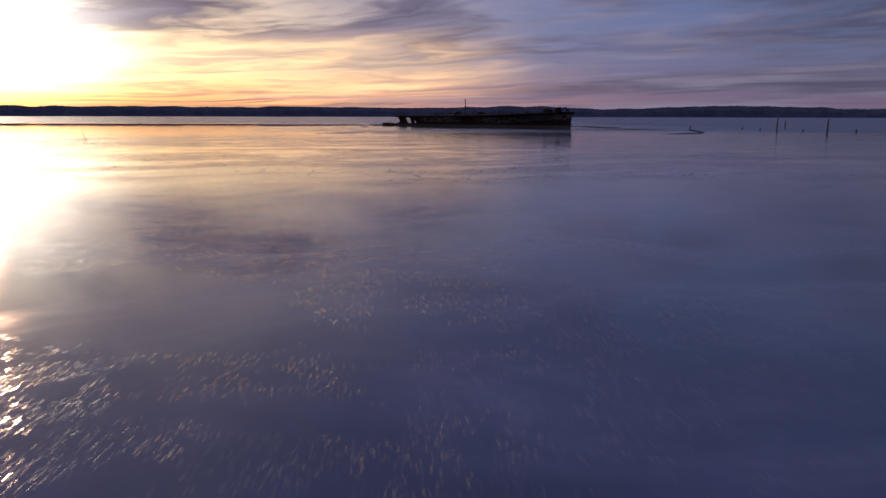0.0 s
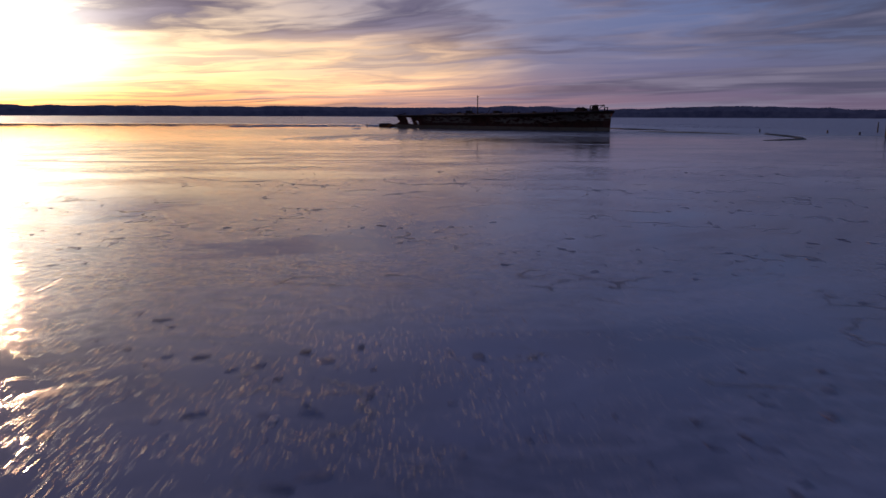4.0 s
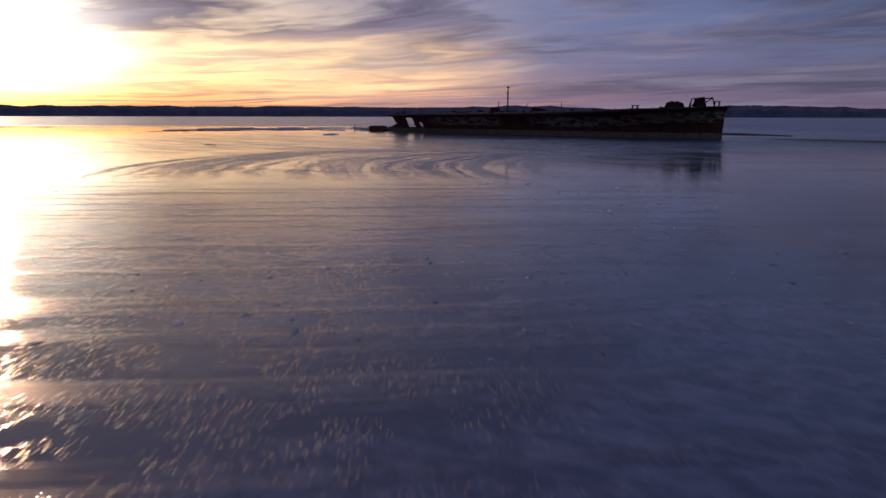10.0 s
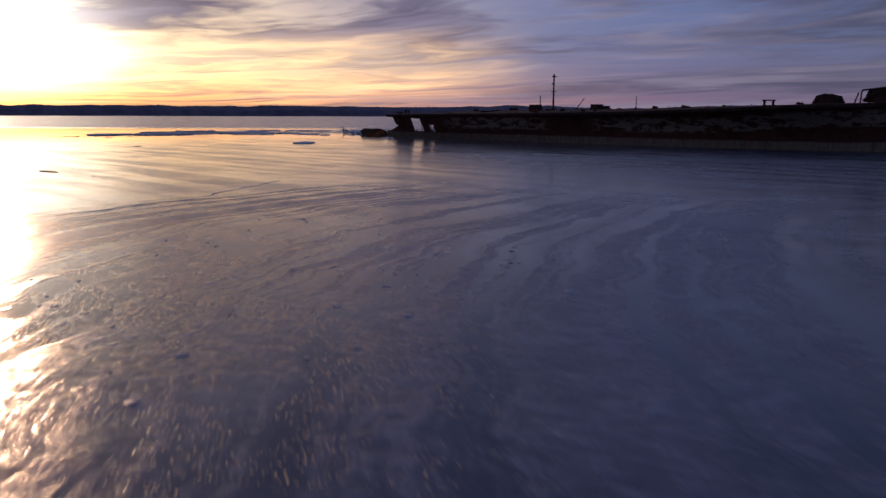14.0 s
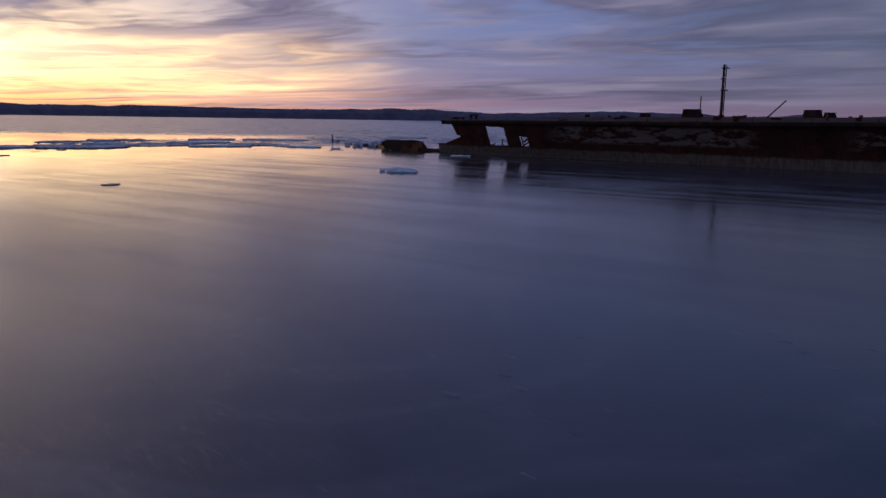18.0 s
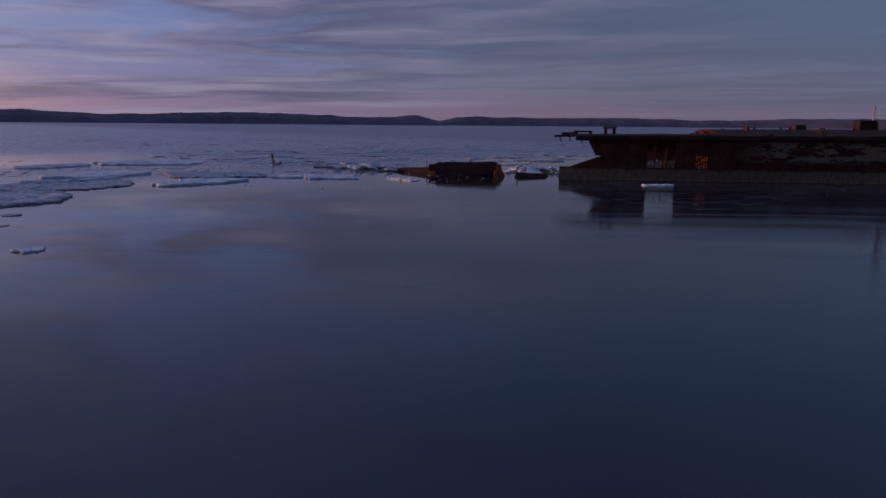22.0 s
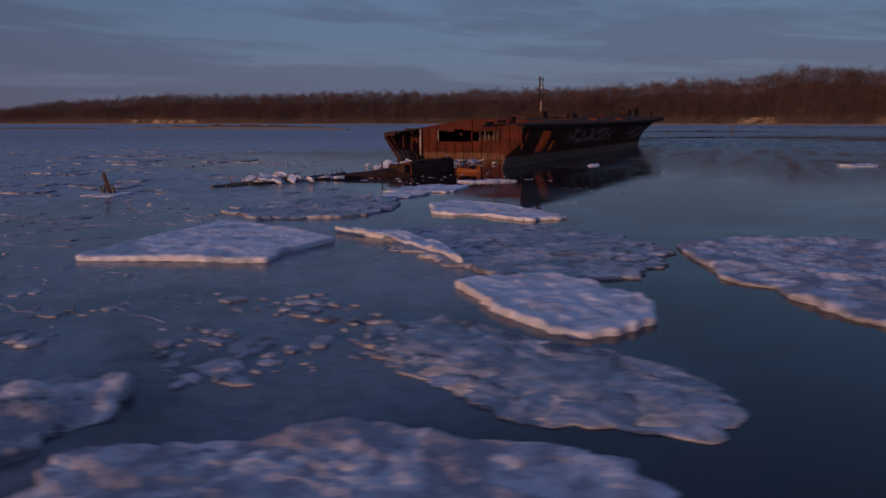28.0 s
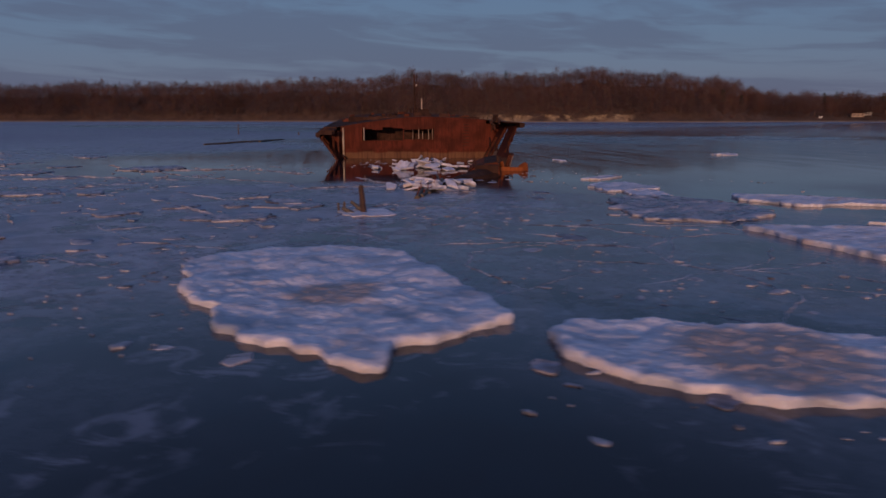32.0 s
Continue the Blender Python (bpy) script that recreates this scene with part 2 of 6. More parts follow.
    folds = k.m("MULTIPLY", k.smooth(fold, 0.50, 0.60), k.m("MULTIPLY", k.m("MULTIPLY", k.smooth(calm, -14.0, 2.0), k.smooth(calm, 38.0, 50.0, 1.0, 0.0)), k.smooth(xyz.outputs[0], 128.0, 146.0, 1.0, 0.1)))
    grain = k.smooth(k.noise(k.stretch(bend, (1.0, 1.7, 1.0), (0, 0, 0.3)), 2.2, 5.0, 0.7), 0.4, 0.62)
    edge = k.n("ShaderNodeTexVoronoi", feature="DISTANCE_TO_EDGE", _in={"Vector": k.stretch(k.v("ADD", p, k.v("SCALE", k.noise(p, 0.6, 4.0, color=True), scale=2.2)), (0.55, 1.0, 0.0), (0, 0, -0.2)), "Scale": 1.0}).outputs["Distance"]
    crack = k.m("MULTIPLY", k.m("MULTIPLY", k.smooth(edge, 0.008, 0.035, 1.0, 0.0), k.smooth(k.noise(p, 0.35, 4.0, 0.6), 0.52, 0.6)), k.m("MULTIPLY", k.smooth(calm, -48.0, -43.0), k.smooth(calm, 0.0, 14.0, 1.0, 0.0)))
    frost = k.m("MULTIPLY", k.smooth(streak, 0.45, 0.64), k.smooth(patch, 0.42, 0.6))
    frost = k.m("MULTIPLY", frost, k.smooth(fleck, 0.3, 0.62, 0.4, 1.0))
    crust = k.m("MULTIPLY", field, k.m("MULTIPLY", k.smooth(cloud, 0.36, 0.58), k.smooth(fleck, 0.38, 0.6, 0.3, 1.0)))
    frost = k.m("MAXIMUM", k.m("MULTIPLY", frost, k.m("SUBTRACT", 1.0, k.smooth(along, 60.0, 120.0))), k.m("MULTIPLY", crust, 0.75))
    ice = k.mix(k.smooth(cloud, 0.35, 0.7), (0.090, 0.090, 0.148), (0.135, 0.133, 0.212))
    ground_c = k.mix(open_w, k.v("SCALE", ice, scale=k.m("SUBTRACT", 1.0, k.m("MULTIPLY", near, 0.70))), (0.012, 0.011, 0.014))
    ground_c = k.mix(k.m("MULTIPLY", field, k.smooth(cloud, 0.3, 0.6, 0.45, 0.95)), ground_c, (0.122, 0.122, 0.152))
    ground_c = k.mix(k.m("MAXIMUM", k.m("MULTIPLY", swirl, 0.6), k.m("MULTIPLY", crustband, 0.5)), ground_c, k.mix(grain, (0.075, 0.072, 0.11), (0.20, 0.185, 0.25)))
    ground_c = k.mix(k.m("MULTIPLY", folds, 0.6), ground_c, k.mix(grain, (0.045, 0.04, 0.06), (0.14, 0.125, 0.165)))
    ground_c = k.mix(k.m("MULTIPLY", frost, k.smooth(along, 60.0, 120.0, 0.35, 0.7)), ground_c, (0.32, 0.31, 0.38))
    raft = k.m("MULTIPLY", k.smooth(field, 0.3, 0.9), k.smooth(k.noise(k.v("ADD", p, k.v("SCALE", k.noise(p, 0.5, 3.0, color=True), scale=2.0)), 0.8, 8.0, 0.74), 0.46, 0.55))
    ground_c = k.mix(k.m("MULTIPLY", raft, 0.75), ground_c, (0.31, 0.29, 0.35))
    # pale smudges of sunken slush under the skin
    smudge = k.m("MULTIPLY", k.smooth(k.noise(p, 0.8, 6.0, 0.64, 1.2), 0.53, 0.66), k.m("MULTIPLY", k.smooth(k.noise(p, 0.11, 3.0), 0.44, 0.56), k.m("MULTIPLY", k.smooth(xyz.outputs[1], 146.0, 156.0), k.m("MAXIMUM", k.smooth(xyz.outputs[1], 166.0, 172.0, 1.0, 0.0), k.smooth(xyz.outputs[1], 199.0, 204.0)))))
    ground_c = k.mix(k.m("MULTIPLY", smudge, 0.42), ground_c, (0.27, 0.26, 0.32))
    k.put(b.inputs["Base Color"], k.mix(k.m("MULTIPLY", crack, 0.8), ground_c, (0.035, 0.028, 0.035)))
    rough = k.m("ADD", k.smooth(cloud, 0.3, 0.7, 0.05, 0.10), k.m("ADD", k.m("MULTIPLY", frost, 0.12), k.m("MULTIPLY", field, 0.24)))
    # rippled skin drawn out alongside the hull, which breaks its mirror image into streaks
    wake = k.v("LENGTH", k.v("MULTIPLY", k.v("SUBTRACT", p, (138.0, 124.0, 0.0)), (0.0165, 0.017, 0.0)), out=1)
    wisp = k.noise(k.stretch(p, (0.05, 0.55, 1.0), (0, 0, radians(40))), 1.0, 5.0, 0.6)
    rough = k.m("ADD", rough, k.m("MULTIPLY", k.smooth(wake, 0.75, 1.3, 1.0, 0.0), k.smooth(wisp, 0.40, 0.60, 0.06, 0.13)))
    forward = k.v("LENGTH", k.v("MULTIPLY", k.v("SUBTRACT", q, (156.0, 108.0, 0.0)), (0.033, 0.033, 0.0)), out=1)
    rough = k.m("ADD", rough, k.m("MULTIPLY", k.smooth(forward, 0.5, 1.1, 1.0, 0.0), k.smooth(wisp, 0.40, 0.60, 0.08, 0.16)))
    rough = k.m("ADD", rough, k.smooth(xyz.outputs[0], 165.0, 240.0, 0.0, 0.16))
    rough = k.m("ADD", rough, k.m("ADD", k.m("ADD", k.m("MULTIPLY", swirl, 0.20), k.m("MULTIPLY", crustband, 0.03)), k.m("MULTIPLY", crack, 0.3)))
    rough = k.m("ADD", rough, k.m("MULTIPLY", folds, 0.14))
    rough = k.m("SUBTRACT", rough, k.m("MULTIPLY", open_w, 0.06))
    b.inputs["IOR"].default_value = 1.33
    k.put(b.inputs["Specular IOR Level"], k.m("SUBTRACT", 0.6, k.m("MULTIPLY", open_w, 0.20)))
    swell = k.noise(k.stretch(p, (0.5, 1.0, 1.0), (0, 0, 0.4)), 0.9, 3.0, 0.5)
    height = k.m("ADD", k.m("MULTIPLY", swell, 0.06), k.m("ADD", k.m("MULTIPLY", fleck, 0.02), k.m("MULTIPLY", frost, 0.10)))
    height = k.m("ADD", height, k.m("ADD", k.m("ADD", k.m("ADD", k.m("MULTIPLY", raft, 0.6), k.m("ADD", k.m("MULTIPLY", lip, 0.4), k.m("MULTIPLY", folds, 0.5))), k.m("MULTIPLY", grain, k.m("MAXIMUM", k.m("MULTIPLY", swirl, 0.7), k.m("MULTIPLY", crustband, 0.22)))), k.m("MULTIPLY", crack, 0.5)))
    # small facets of the rippled skin, tipped more or less towards the low sun
    gust = k.m("MULTIPLY", k.m("MULTIPLY", k.smooth(k.noise(p, 0.07, 4.0), 0.36, 0.5), k.smooth(k.noise(p, 0.9, 3.0), 0.42, 0.52)), k.smooth(along, 70.0, 120.0, 1.0, 0.0))
    chip = k.n("ShaderNodeSeparateColor", _in={0: k.n("ShaderNodeTexVoronoi", _in={"Vector": k.v("MULTIPLY", p, (1, 1, 0)), "Scale": 40.0}).outputs["Color"]})
    tip = k.m("MULTIPLY", k.smooth(chip.outputs[2], 0.90, 0.91), gust)
    k.put(b.inputs["Roughness"], k.m("ADD", k.m("MULTIPLY", rough, k.m("SUBTRACT", 1.0, tip)), k.m("MULTIPLY", tip, 0.085)))
    fore = k.m("MULTIPLY", k.m("MULTIPLY_ADD", chip.outputs[0], 0.24, 0.04), tip)
    aside = k.m("MULTIPLY", k.m("MULTIPLY_ADD", chip.outputs[1], 0.13, -0.065), tip)
    sa = radians(SUN_AZ)
    facet = k.v("ADD", (0, 0, 1), k.v("ADD", k.v("SCALE", (-math.sin(sa), math.cos(sa), 0), scale=fore), k.v("SCALE", (math.cos(sa), math.sin(sa), 0), scale=aside)))
    soft = k.n("ShaderNodeBump", _in={"Height": height, "Strength": 0.22, "Distance": 0.05, "Normal": k.v("NORMALIZE", facet)})
    k.put(b.inputs["Normal"], soft.outputs[0])


def fill_snow_ice(spot=0.0, clean=1.0):
    """Old floe ice with wet snow on it, pitted and grubby in patches; spot is the size of a muddy stain in the middle, clean how white the snow is."""
    def fill(k, b):
        p = where(k)
        rnd = k.n("ShaderNodeObjectInfo").outputs["Random"]
        q = k.v("ADD", p, k.v("SCALE", (37.0, 11.0, 5.0), scale=rnd))
        n1 = k.noise(q, 0.55, 6.0, 0.6)
        n2 = k.noise(q, 4.0, 6.0, 0.65)
        n3 = k.noise(q, 1.5, 5.0, 0.6, 0.5)
        c = k.mix(k.smooth(n2, 0.35, 0.7), (0.50, 0.485, 0.555), (0.73, 0.68, 0.72))
        c = k.mix(k.smooth(n1, 0.32, 0.52), (0.25, 0.27, 0.34), c)
        pits = k.m("MULTIPLY", k.smooth(n3, 0.36, 0.46, 1.0, 0.0), k.smooth(n2, 0.3, 0.6, 0.5, 1.0))
        c = k.mix(k.m("MULTIPLY", pits, 0.42), c, (0.20, 0.19, 0.23))
        dirt = k.m("MULTIPLY", k.smooth(n1, 0.5, 0.66), k.smooth(n2, 0.35, 0.65))
        if spot:
            off = k.v("DISTANCE", k.v("MULTIPLY", k.v("ADD", p, k.v("SCALE", k.noise(q, 0.9, 4.0, color=True), scale=1.2)), (1, 1, 0)), (0.6, 0.6, 0), out=1)
            blot = k.m("MULTIPLY", k.smooth(off, spot * 0.7, spot * 1.25, 1.0, 0.0), k.smooth(n2, 0.3, 0.55, 0.55, 1.0))
            dirt = k.m("MAXIMUM", k.m("MULTIPLY", dirt, 0.5), blot)
        c = k.mix(k.m("MULTIPLY", dirt, 0.75), c, (0.33, 0.20, 0.14))
        if clean < 1.0:
            c = k.mix(k.smooth(k.noise(k.stretch(q, (0.5, 1.0, 1.0), (0, 0, 0.7)), 1.3, 7.0, 0.68), 0.44, 0.56, 1.0 - clean, 0.9), c, (0.19, 0.175, 0.21))
        k.put(b.inputs["Base Color"], c)
        k.put(b.inputs["Roughness"], k.smooth(n1, 0.3, 0.6, 0.4, 0.75))
        bump(k, b, k.m("ADD", k.m("ADD", k.m("MULTIPLY", n2, 0.45), k.m("MULTIPLY", n3, 0.55)), k.m("MULTIPLY", n1, 2.6)), 0.85, 0.12)
    return fill


def fill_rust(light, dark, peel=0.0, mudline=False):
    def fill(k, b):
        p = where(k)
        rnd = k.n("ShaderNodeObjectInfo").outputs["Random"]
        q = k.v("ADD", p, k.v("SCALE", (13.0, 7.0, 3.0), scale=rnd))
        n1 = k.noise(p, 0.7, 6.0, 0.6)
        n2 = k.noise(q, 9.0, 5.0, 0.7)
        runs = k.noise(k.stretch(q, (4.0, 4.0, 0.35)), 1.0, 5.0, 0.6)
        c = k.mix(k.smooth(n1, 0.35, 0.65), dark, light)
        c = k.mix(k.smooth(runs, 0.45, 0.7, 0.0, 0.6), c, tuple(0.45 * x for x in dark))
        c = k.mix(k.smooth(n2, 0.55, 0.75, 0.0, 0.5), c, tuple(1.25 * x for x in light))
        c = k.mix(k.m("MULTIPLY", rnd, 0.35), c, tuple(0.5 * (x + y) for x, y in zip(light, dark)))
        rough = 0.8
        if peel:
            flake = k.noise(k.stretch(p, (0.55, 0.55, 1.7)), 1.1, 9.0, 0.70)
            pos = k.n("ShaderNodeSeparateXYZ", _in={0: p})
            x, z = pos.outputs[0], pos.outputs[2]
            # old pale paint left in a belt below the deck, bare for a stretch amidships, higher up at the bow
            lift = k.smooth(x, 52.0, 72.0, 0.0, 0.9)
            zb = k.m("SUBTRACT", z, lift)
            belt = k.m("MULTIPLY", k.smooth(zb, 1.45, 1.85), k.smooth(zb, 3.1, 3.4, 1.0, 0.0))
            bare = k.m("MULTIPLY", k.smooth(x, 32.0, 34.5), k.smooth(x, 40.0, 42.5, 1.0, 0.0))
            belt = k.m("MULTIPLY", k.m("MULTIPLY", belt, k.smooth(x, 12.5, 17.0)), k.m("SUBTRACT", 1.0, bare))
            mask = k.m("MULTIPLY", k.smooth(flake, 0.475, 0.515), belt)
            c = k.mix(k.m("MULTIPLY", mask, peel), c, k.mix(k.smooth(n2, 0.35, 0.65), (0.27, 0.18, 0.135), (0.42, 0.31, 0.25)))
        if peel or mudline:
            z = k.n("ShaderNodeSeparateXYZ", _in={0: p}).outputs[2]
            mud = k.m("MULTIPLY", k.smooth(k.m("ADD", z, k.m("MULTIPLY", n1, 0.5)), 0.75 if mudline else 1.0, 0.95 if mudline else 1.25, 1.0, 0.0), 0.85)
            c = k.mix(mud, c, k.mix(k.smooth(runs, 0.4, 0.7), (0.16, 0.085, 0.05), (0.09, 0.045, 0.03)) if mudline else k.mix(k.smooth(runs, 0.4, 0.7), (0.30, 0.20, 0.14), (0.18, 0.115, 0.08)))
        k.put(b.inputs["Base Color"], c)
        b.inputs["Roughness"].default_value = rough
        b.inputs["Specular IOR Level"].default_value = 0.04
        bump(k, b, k.m("ADD", k.m("MULTIPLY", n2, 0.6), n1), 0.5, 0.03)
    return fill


def fill_wood(a, c2):
    def fill(k, b):
        p = where(k)
        rnd = k.n("ShaderNodeObjectInfo").outputs["Random"]
        q = k.v("ADD", p, k.v("SCALE", (5.0, 9.0, 2.0), scale=rnd))
        grain = k.noise(k.stretch(q, (6.0, 6.0, 0.8)), 1.5, 6.0, 0.65)
        k.put(b.inputs["Base Color"], k.mix(k.smooth(grain, 0.35, 0.65), a, c2))
        b.inputs["Roughness"].default_value = 0.85
        bump(k, b, grain, 0.5, 0.02)
    return fill


def fill_land(k, b):
    """Leaf litter and dead grass, with bare sand where the bank has slumped."""
    p = k.n("ShaderNodeNewGeometry").outputs["Position"]
    z = k.n("ShaderNodeSeparateXYZ", _in={0: p}).outputs[2]
    n1 = k.noise(p, 0.012, 4.0, 0.6)
    n2 = k.noise(p, 0.15, 6.0, 0.65)
    c = k.mix(k.smooth(n2, 0.35, 0.65), (0.045, 0.024, 0.016), (0.085, 0.048, 0.030))
    slip = 0.0
    for at, r in (((425, -296, 0), 55.0), ((372, -318, 0), 30.0), ((1120, 300, 0), 110.0), ((1030, 330, 0), 60.0), ((560, -235, 0), 25.0), ((275, -330, 0), 30.0)):
        slip = k.m("MAXIMUM", slip, k.smooth(k.v("DISTANCE", k.v("MULTIPLY", p, (1, 1, 0)), at, out=1), r * 0.6, r, 1.0, 0.0))
    bank = k.m("MULTIPLY", k.m("MULTIPLY", slip, k.smooth(k.noise(p, 0.06, 4.0, 0.6), 0.44, 0.54)), k.smooth(k.m("ADD", z, k.m("MULTIPLY", n2, 5.0)), 8.0, 9.5, 1.0, 0.0))
    c = k.mix(bank, c, k.mix(k.smooth(n2, 0.4, 0.6), (0.36, 0.25, 0.135), (0.22, 0.14, 0.075)))
    shore = k.smooth(z, 0.9, 1.6, 1.0, 0.0)
    c = k.mix(k.m("MULTIPLY", shore, 0.8), c, (0.27, 0.19, 0.125))
    k.put(b.inputs["Base Color"], c)
    b.inputs["Roughness"].default_value = 0.95
    bump(k, b, n2, 0.8, 1.5)


def fill_twigs(a, c2):
    def fill(k, b):
        g = k.n("ShaderNodeNewGeometry")
        n = k.noise(g.outputs["Position"], 0.02, 3.0)
        c = k.mix(g.outputs["Random Per Island"], a, c2)
        k.put(b.inputs["Base Color"], k.mix(k.smooth(n, 0.4, 0.65, 0.0, 0.5), c, tuple(0.5 * x for x in a)))
        b.inputs["Roughness"].default_value = 0.95
    return fill


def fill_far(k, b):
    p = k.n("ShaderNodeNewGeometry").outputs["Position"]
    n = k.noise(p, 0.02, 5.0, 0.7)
    # distance haze put into the colour: purple-grey, paler than the near woods
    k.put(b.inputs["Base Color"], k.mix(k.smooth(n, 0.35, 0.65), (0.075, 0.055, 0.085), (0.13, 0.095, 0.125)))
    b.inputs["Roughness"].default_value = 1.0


WATER = material("river", fill_water)
SNOW = material("floe_ice", fill_snow_ice())
STAINED = material("stained_floe_ice", fill_snow_ice(1.1))
GRUBBY = material("grubby_floe_ice", fill_snow_ice(0.0, 0.75))
MUDDY = material("muddy_floe_ice", fill_snow_ice(1.7))
HULL = material("hull_plate_rust", fill_rust((0.155, 0.050, 0.034), (0.08, 0.029, 0.022), 0.85))
RUST = material("red_rust", fill_rust((0.16, 0.045, 0.024), (0.07, 0.024, 0.015)))
BULK = material("bulkhead_rust", fill_rust((0.115, 0.029, 0.019), (0.055, 0.017, 0.012), 0.0, True))
FRAME = material("rusty_ribs", fill_rust((0.125, 0.040, 0.024), (0.06, 0.022, 0.015)))
ORANGE = material("orange_rust", fill_rust((0.34, 0.10, 0.03), (0.14, 0.045, 0.022)))
DARK = material("black_rust", fill_rust((0.075, 0.036, 0.027), (0.032, 0.018, 0.015)))
PALE = material("pale_paint", fill_rust((0.48, 0.40, 0.33), (0.22, 0.14, 0.10)))
WOOD = material("weathered_wood", fill_wood((0.05, 0.038, 0.03), (0.12, 0.088, 0.065)))
OLDWOOD = material("old_timber", fill_wood((0.032, 0.018, 0.013), (0.075, 0.036, 0.024)))
LAND = material("wooded_ground", fill_land)
TWIG = material("bare_twigs", fill_twigs((0.058, 0.023, 0.019), (0.098, 0.043, 0.032)))
BARK = material("bark", fill_twigs((0.060, 0.036, 0.027), (0.125, 0.080, 0.058)))
PINE = material("evergreen", fill_twigs((0.020, 0.030, 0.016), (0.045, 0.055, 0.03)))
FAR = material("hazy_far_bank", fill_far)


def fill_plain(a, c2, scale, rough):
    def fill(k, b):
        p = k.n("ShaderNodeNewGeometry").outputs["Position"]
        n = k.noise(p, scale, 6.0, 0.65)
        k.put(b.inputs["Base Color"], k.mix(k.smooth(n, 0.35, 0.65), a, c2))
        b.inputs["Roughness"].default_value = rough
        b.inputs["Specular IOR Level"].default_value = 0.04
        bump(k, b, n, 0.5, 0.04)
    return fill


CRUST = material("white_crust_ice", fill_plain((0.15, 0.165, 0.21), (0.35, 0.36, 0.41), 1.5, 0.6))
MUD = material("wet_mud", fill_plain((0.035, 0.026, 0.02), (0.075, 0.055, 0.04), 0.6, 0.55))
SAND = material("wet_sand", fill_plain((0.17, 0.115, 0.07), (0.26, 0.18, 0.115), 0.5, 0.7))
WHITEWALL = material("white_boards", fill_plain((0.6, 0.6, 0.6), (0.75, 0.74, 0.72), 0.8, 0.6))
GLASS = material("window_glass", fill_plain((0.02, 0.022, 0.025), (0.03, 0.03, 0.034), 0.5, 0.08))


def fill_slush(k, b):
    """Half-sunken refrozen slush: wet grey ice with whiter lumps."""
    p = k.n("ShaderNodeNewGeometry").outputs["Position"]
    n1 = k.noise(p, 0.8, 6.0, 0.62, 0.6)
    n2 = k.noise(p, 4.5, 5.0, 0.65)
    white = k.m("MULTIPLY", k.smooth(n1, 0.40, 0.60), k.smooth(n2, 0.30, 0.62, 0.35, 1.0))
    c = k.mix(white, (0.15, 0.15, 0.185), (0.45, 0.42, 0.465))
    pits = k.smooth(k.noise(p, 0.95, 5.0, 0.6, 1.4), 0.37, 0.43, 1.0, 0.0)
    c = k.mix(k.m("MULTIPLY", pits, 0.85), c, (0.05, 0.05, 0.065))
    c = k.mix(k.m("MULTIPLY", k.smooth(k.noise(p, 0.5, 3.0), 0.55, 0.68), 0.35), c, (0.25, 0.17, 0.13))
    k.put(b.inputs["Base Color"], c)
    k.put(b.inputs["Roughness"], k.smooth(white, 0.0, 0.6, 0.25, 0.65))
    bump(k, b, k.m("SUBTRACT", k.m("ADD", n1, k.m("MULTIPLY", n2, 0.4)), k.m("MULTIPLY", pits, 0.5)), 0.9, 0.14)


SLAB = material("wet_ice_edge", fill_plain((0.20, 0.20, 0.23), (0.42, 0.40, 0.42), 3.0, 0.3))
BLACKWATER = material("open_water", fill_plain((0.004, 0.004, 0.006), (0.010, 0.010, 0.014), 0.5, 0.05))
SLUSH = material("grey_slush", fill_slush)
SUNK = material("sunken_slush", fill_plain((0.09, 0.09, 0.115), (0.31, 0.285, 0.33), 2.6, 0.35))

FROSTED = material("frosted_crust", fill_plain((0.07, 0.066, 0.095), (0.17, 0.155, 0.20), 2.0, 0.3))

# ---------------------------------------------------------------- mesh helpers
def box(bm, lo, hi, m=None):
    vs = [bm.verts.new((x, y, z)) for z in (lo[2], hi[2]) for y in (lo[1], hi[1]) for x in (lo[0], hi[0])]
    for f in ((0, 2, 3, 1), (4, 5, 7, 6), (0, 1, 5, 4), (2, 6, 7, 3), (0, 4, 6, 2), (1, 3, 7, 5)):
        bm.faces.new([vs[i] for i in f])
    if m is not None:
        bmesh.ops.transform(bm, matrix=m, verts=vs)
    return vs


def tube(bm, p, q, r0, r1=None, n=8, cap=True):
    p, q, r1 = Vector(p), Vector(q), r0 if r1 is None else r1
    d = (q - p).normalized()
    s = d.orthogonal().normalized()
    t = d.cross(s)
    ring = lambda c, r: [bm.verts.new(c + (s * math.cos(i * math.tau / n) + t * math.sin(i * math.tau / n)) * r) for i in range(n)]
    a, b = ring(p, r0), ring(q, r1)
    for i in range(n):
        bm.faces.new((a[i], a[(i + 1) % n], b[(i + 1) % n], b[i]))
    if cap:
        bm.faces.new(a[::-1])
        bm.faces.new(b)


def prism(bm, pts, z0, z1):
    """An upright prism over a plan outline."""
    a = [bm.verts.new((x, y, z0)) for x, y in pts]
    b = [bm.verts.new((x, y, z1)) for x, y in pts]
    for i in range(len(pts)):
        j = (i + 1) % len(pts)
        bm.faces.new((a[i], a[j], b[j], b[i]))
    bm.faces.new(a[::-1])
    bm.faces.new(b)


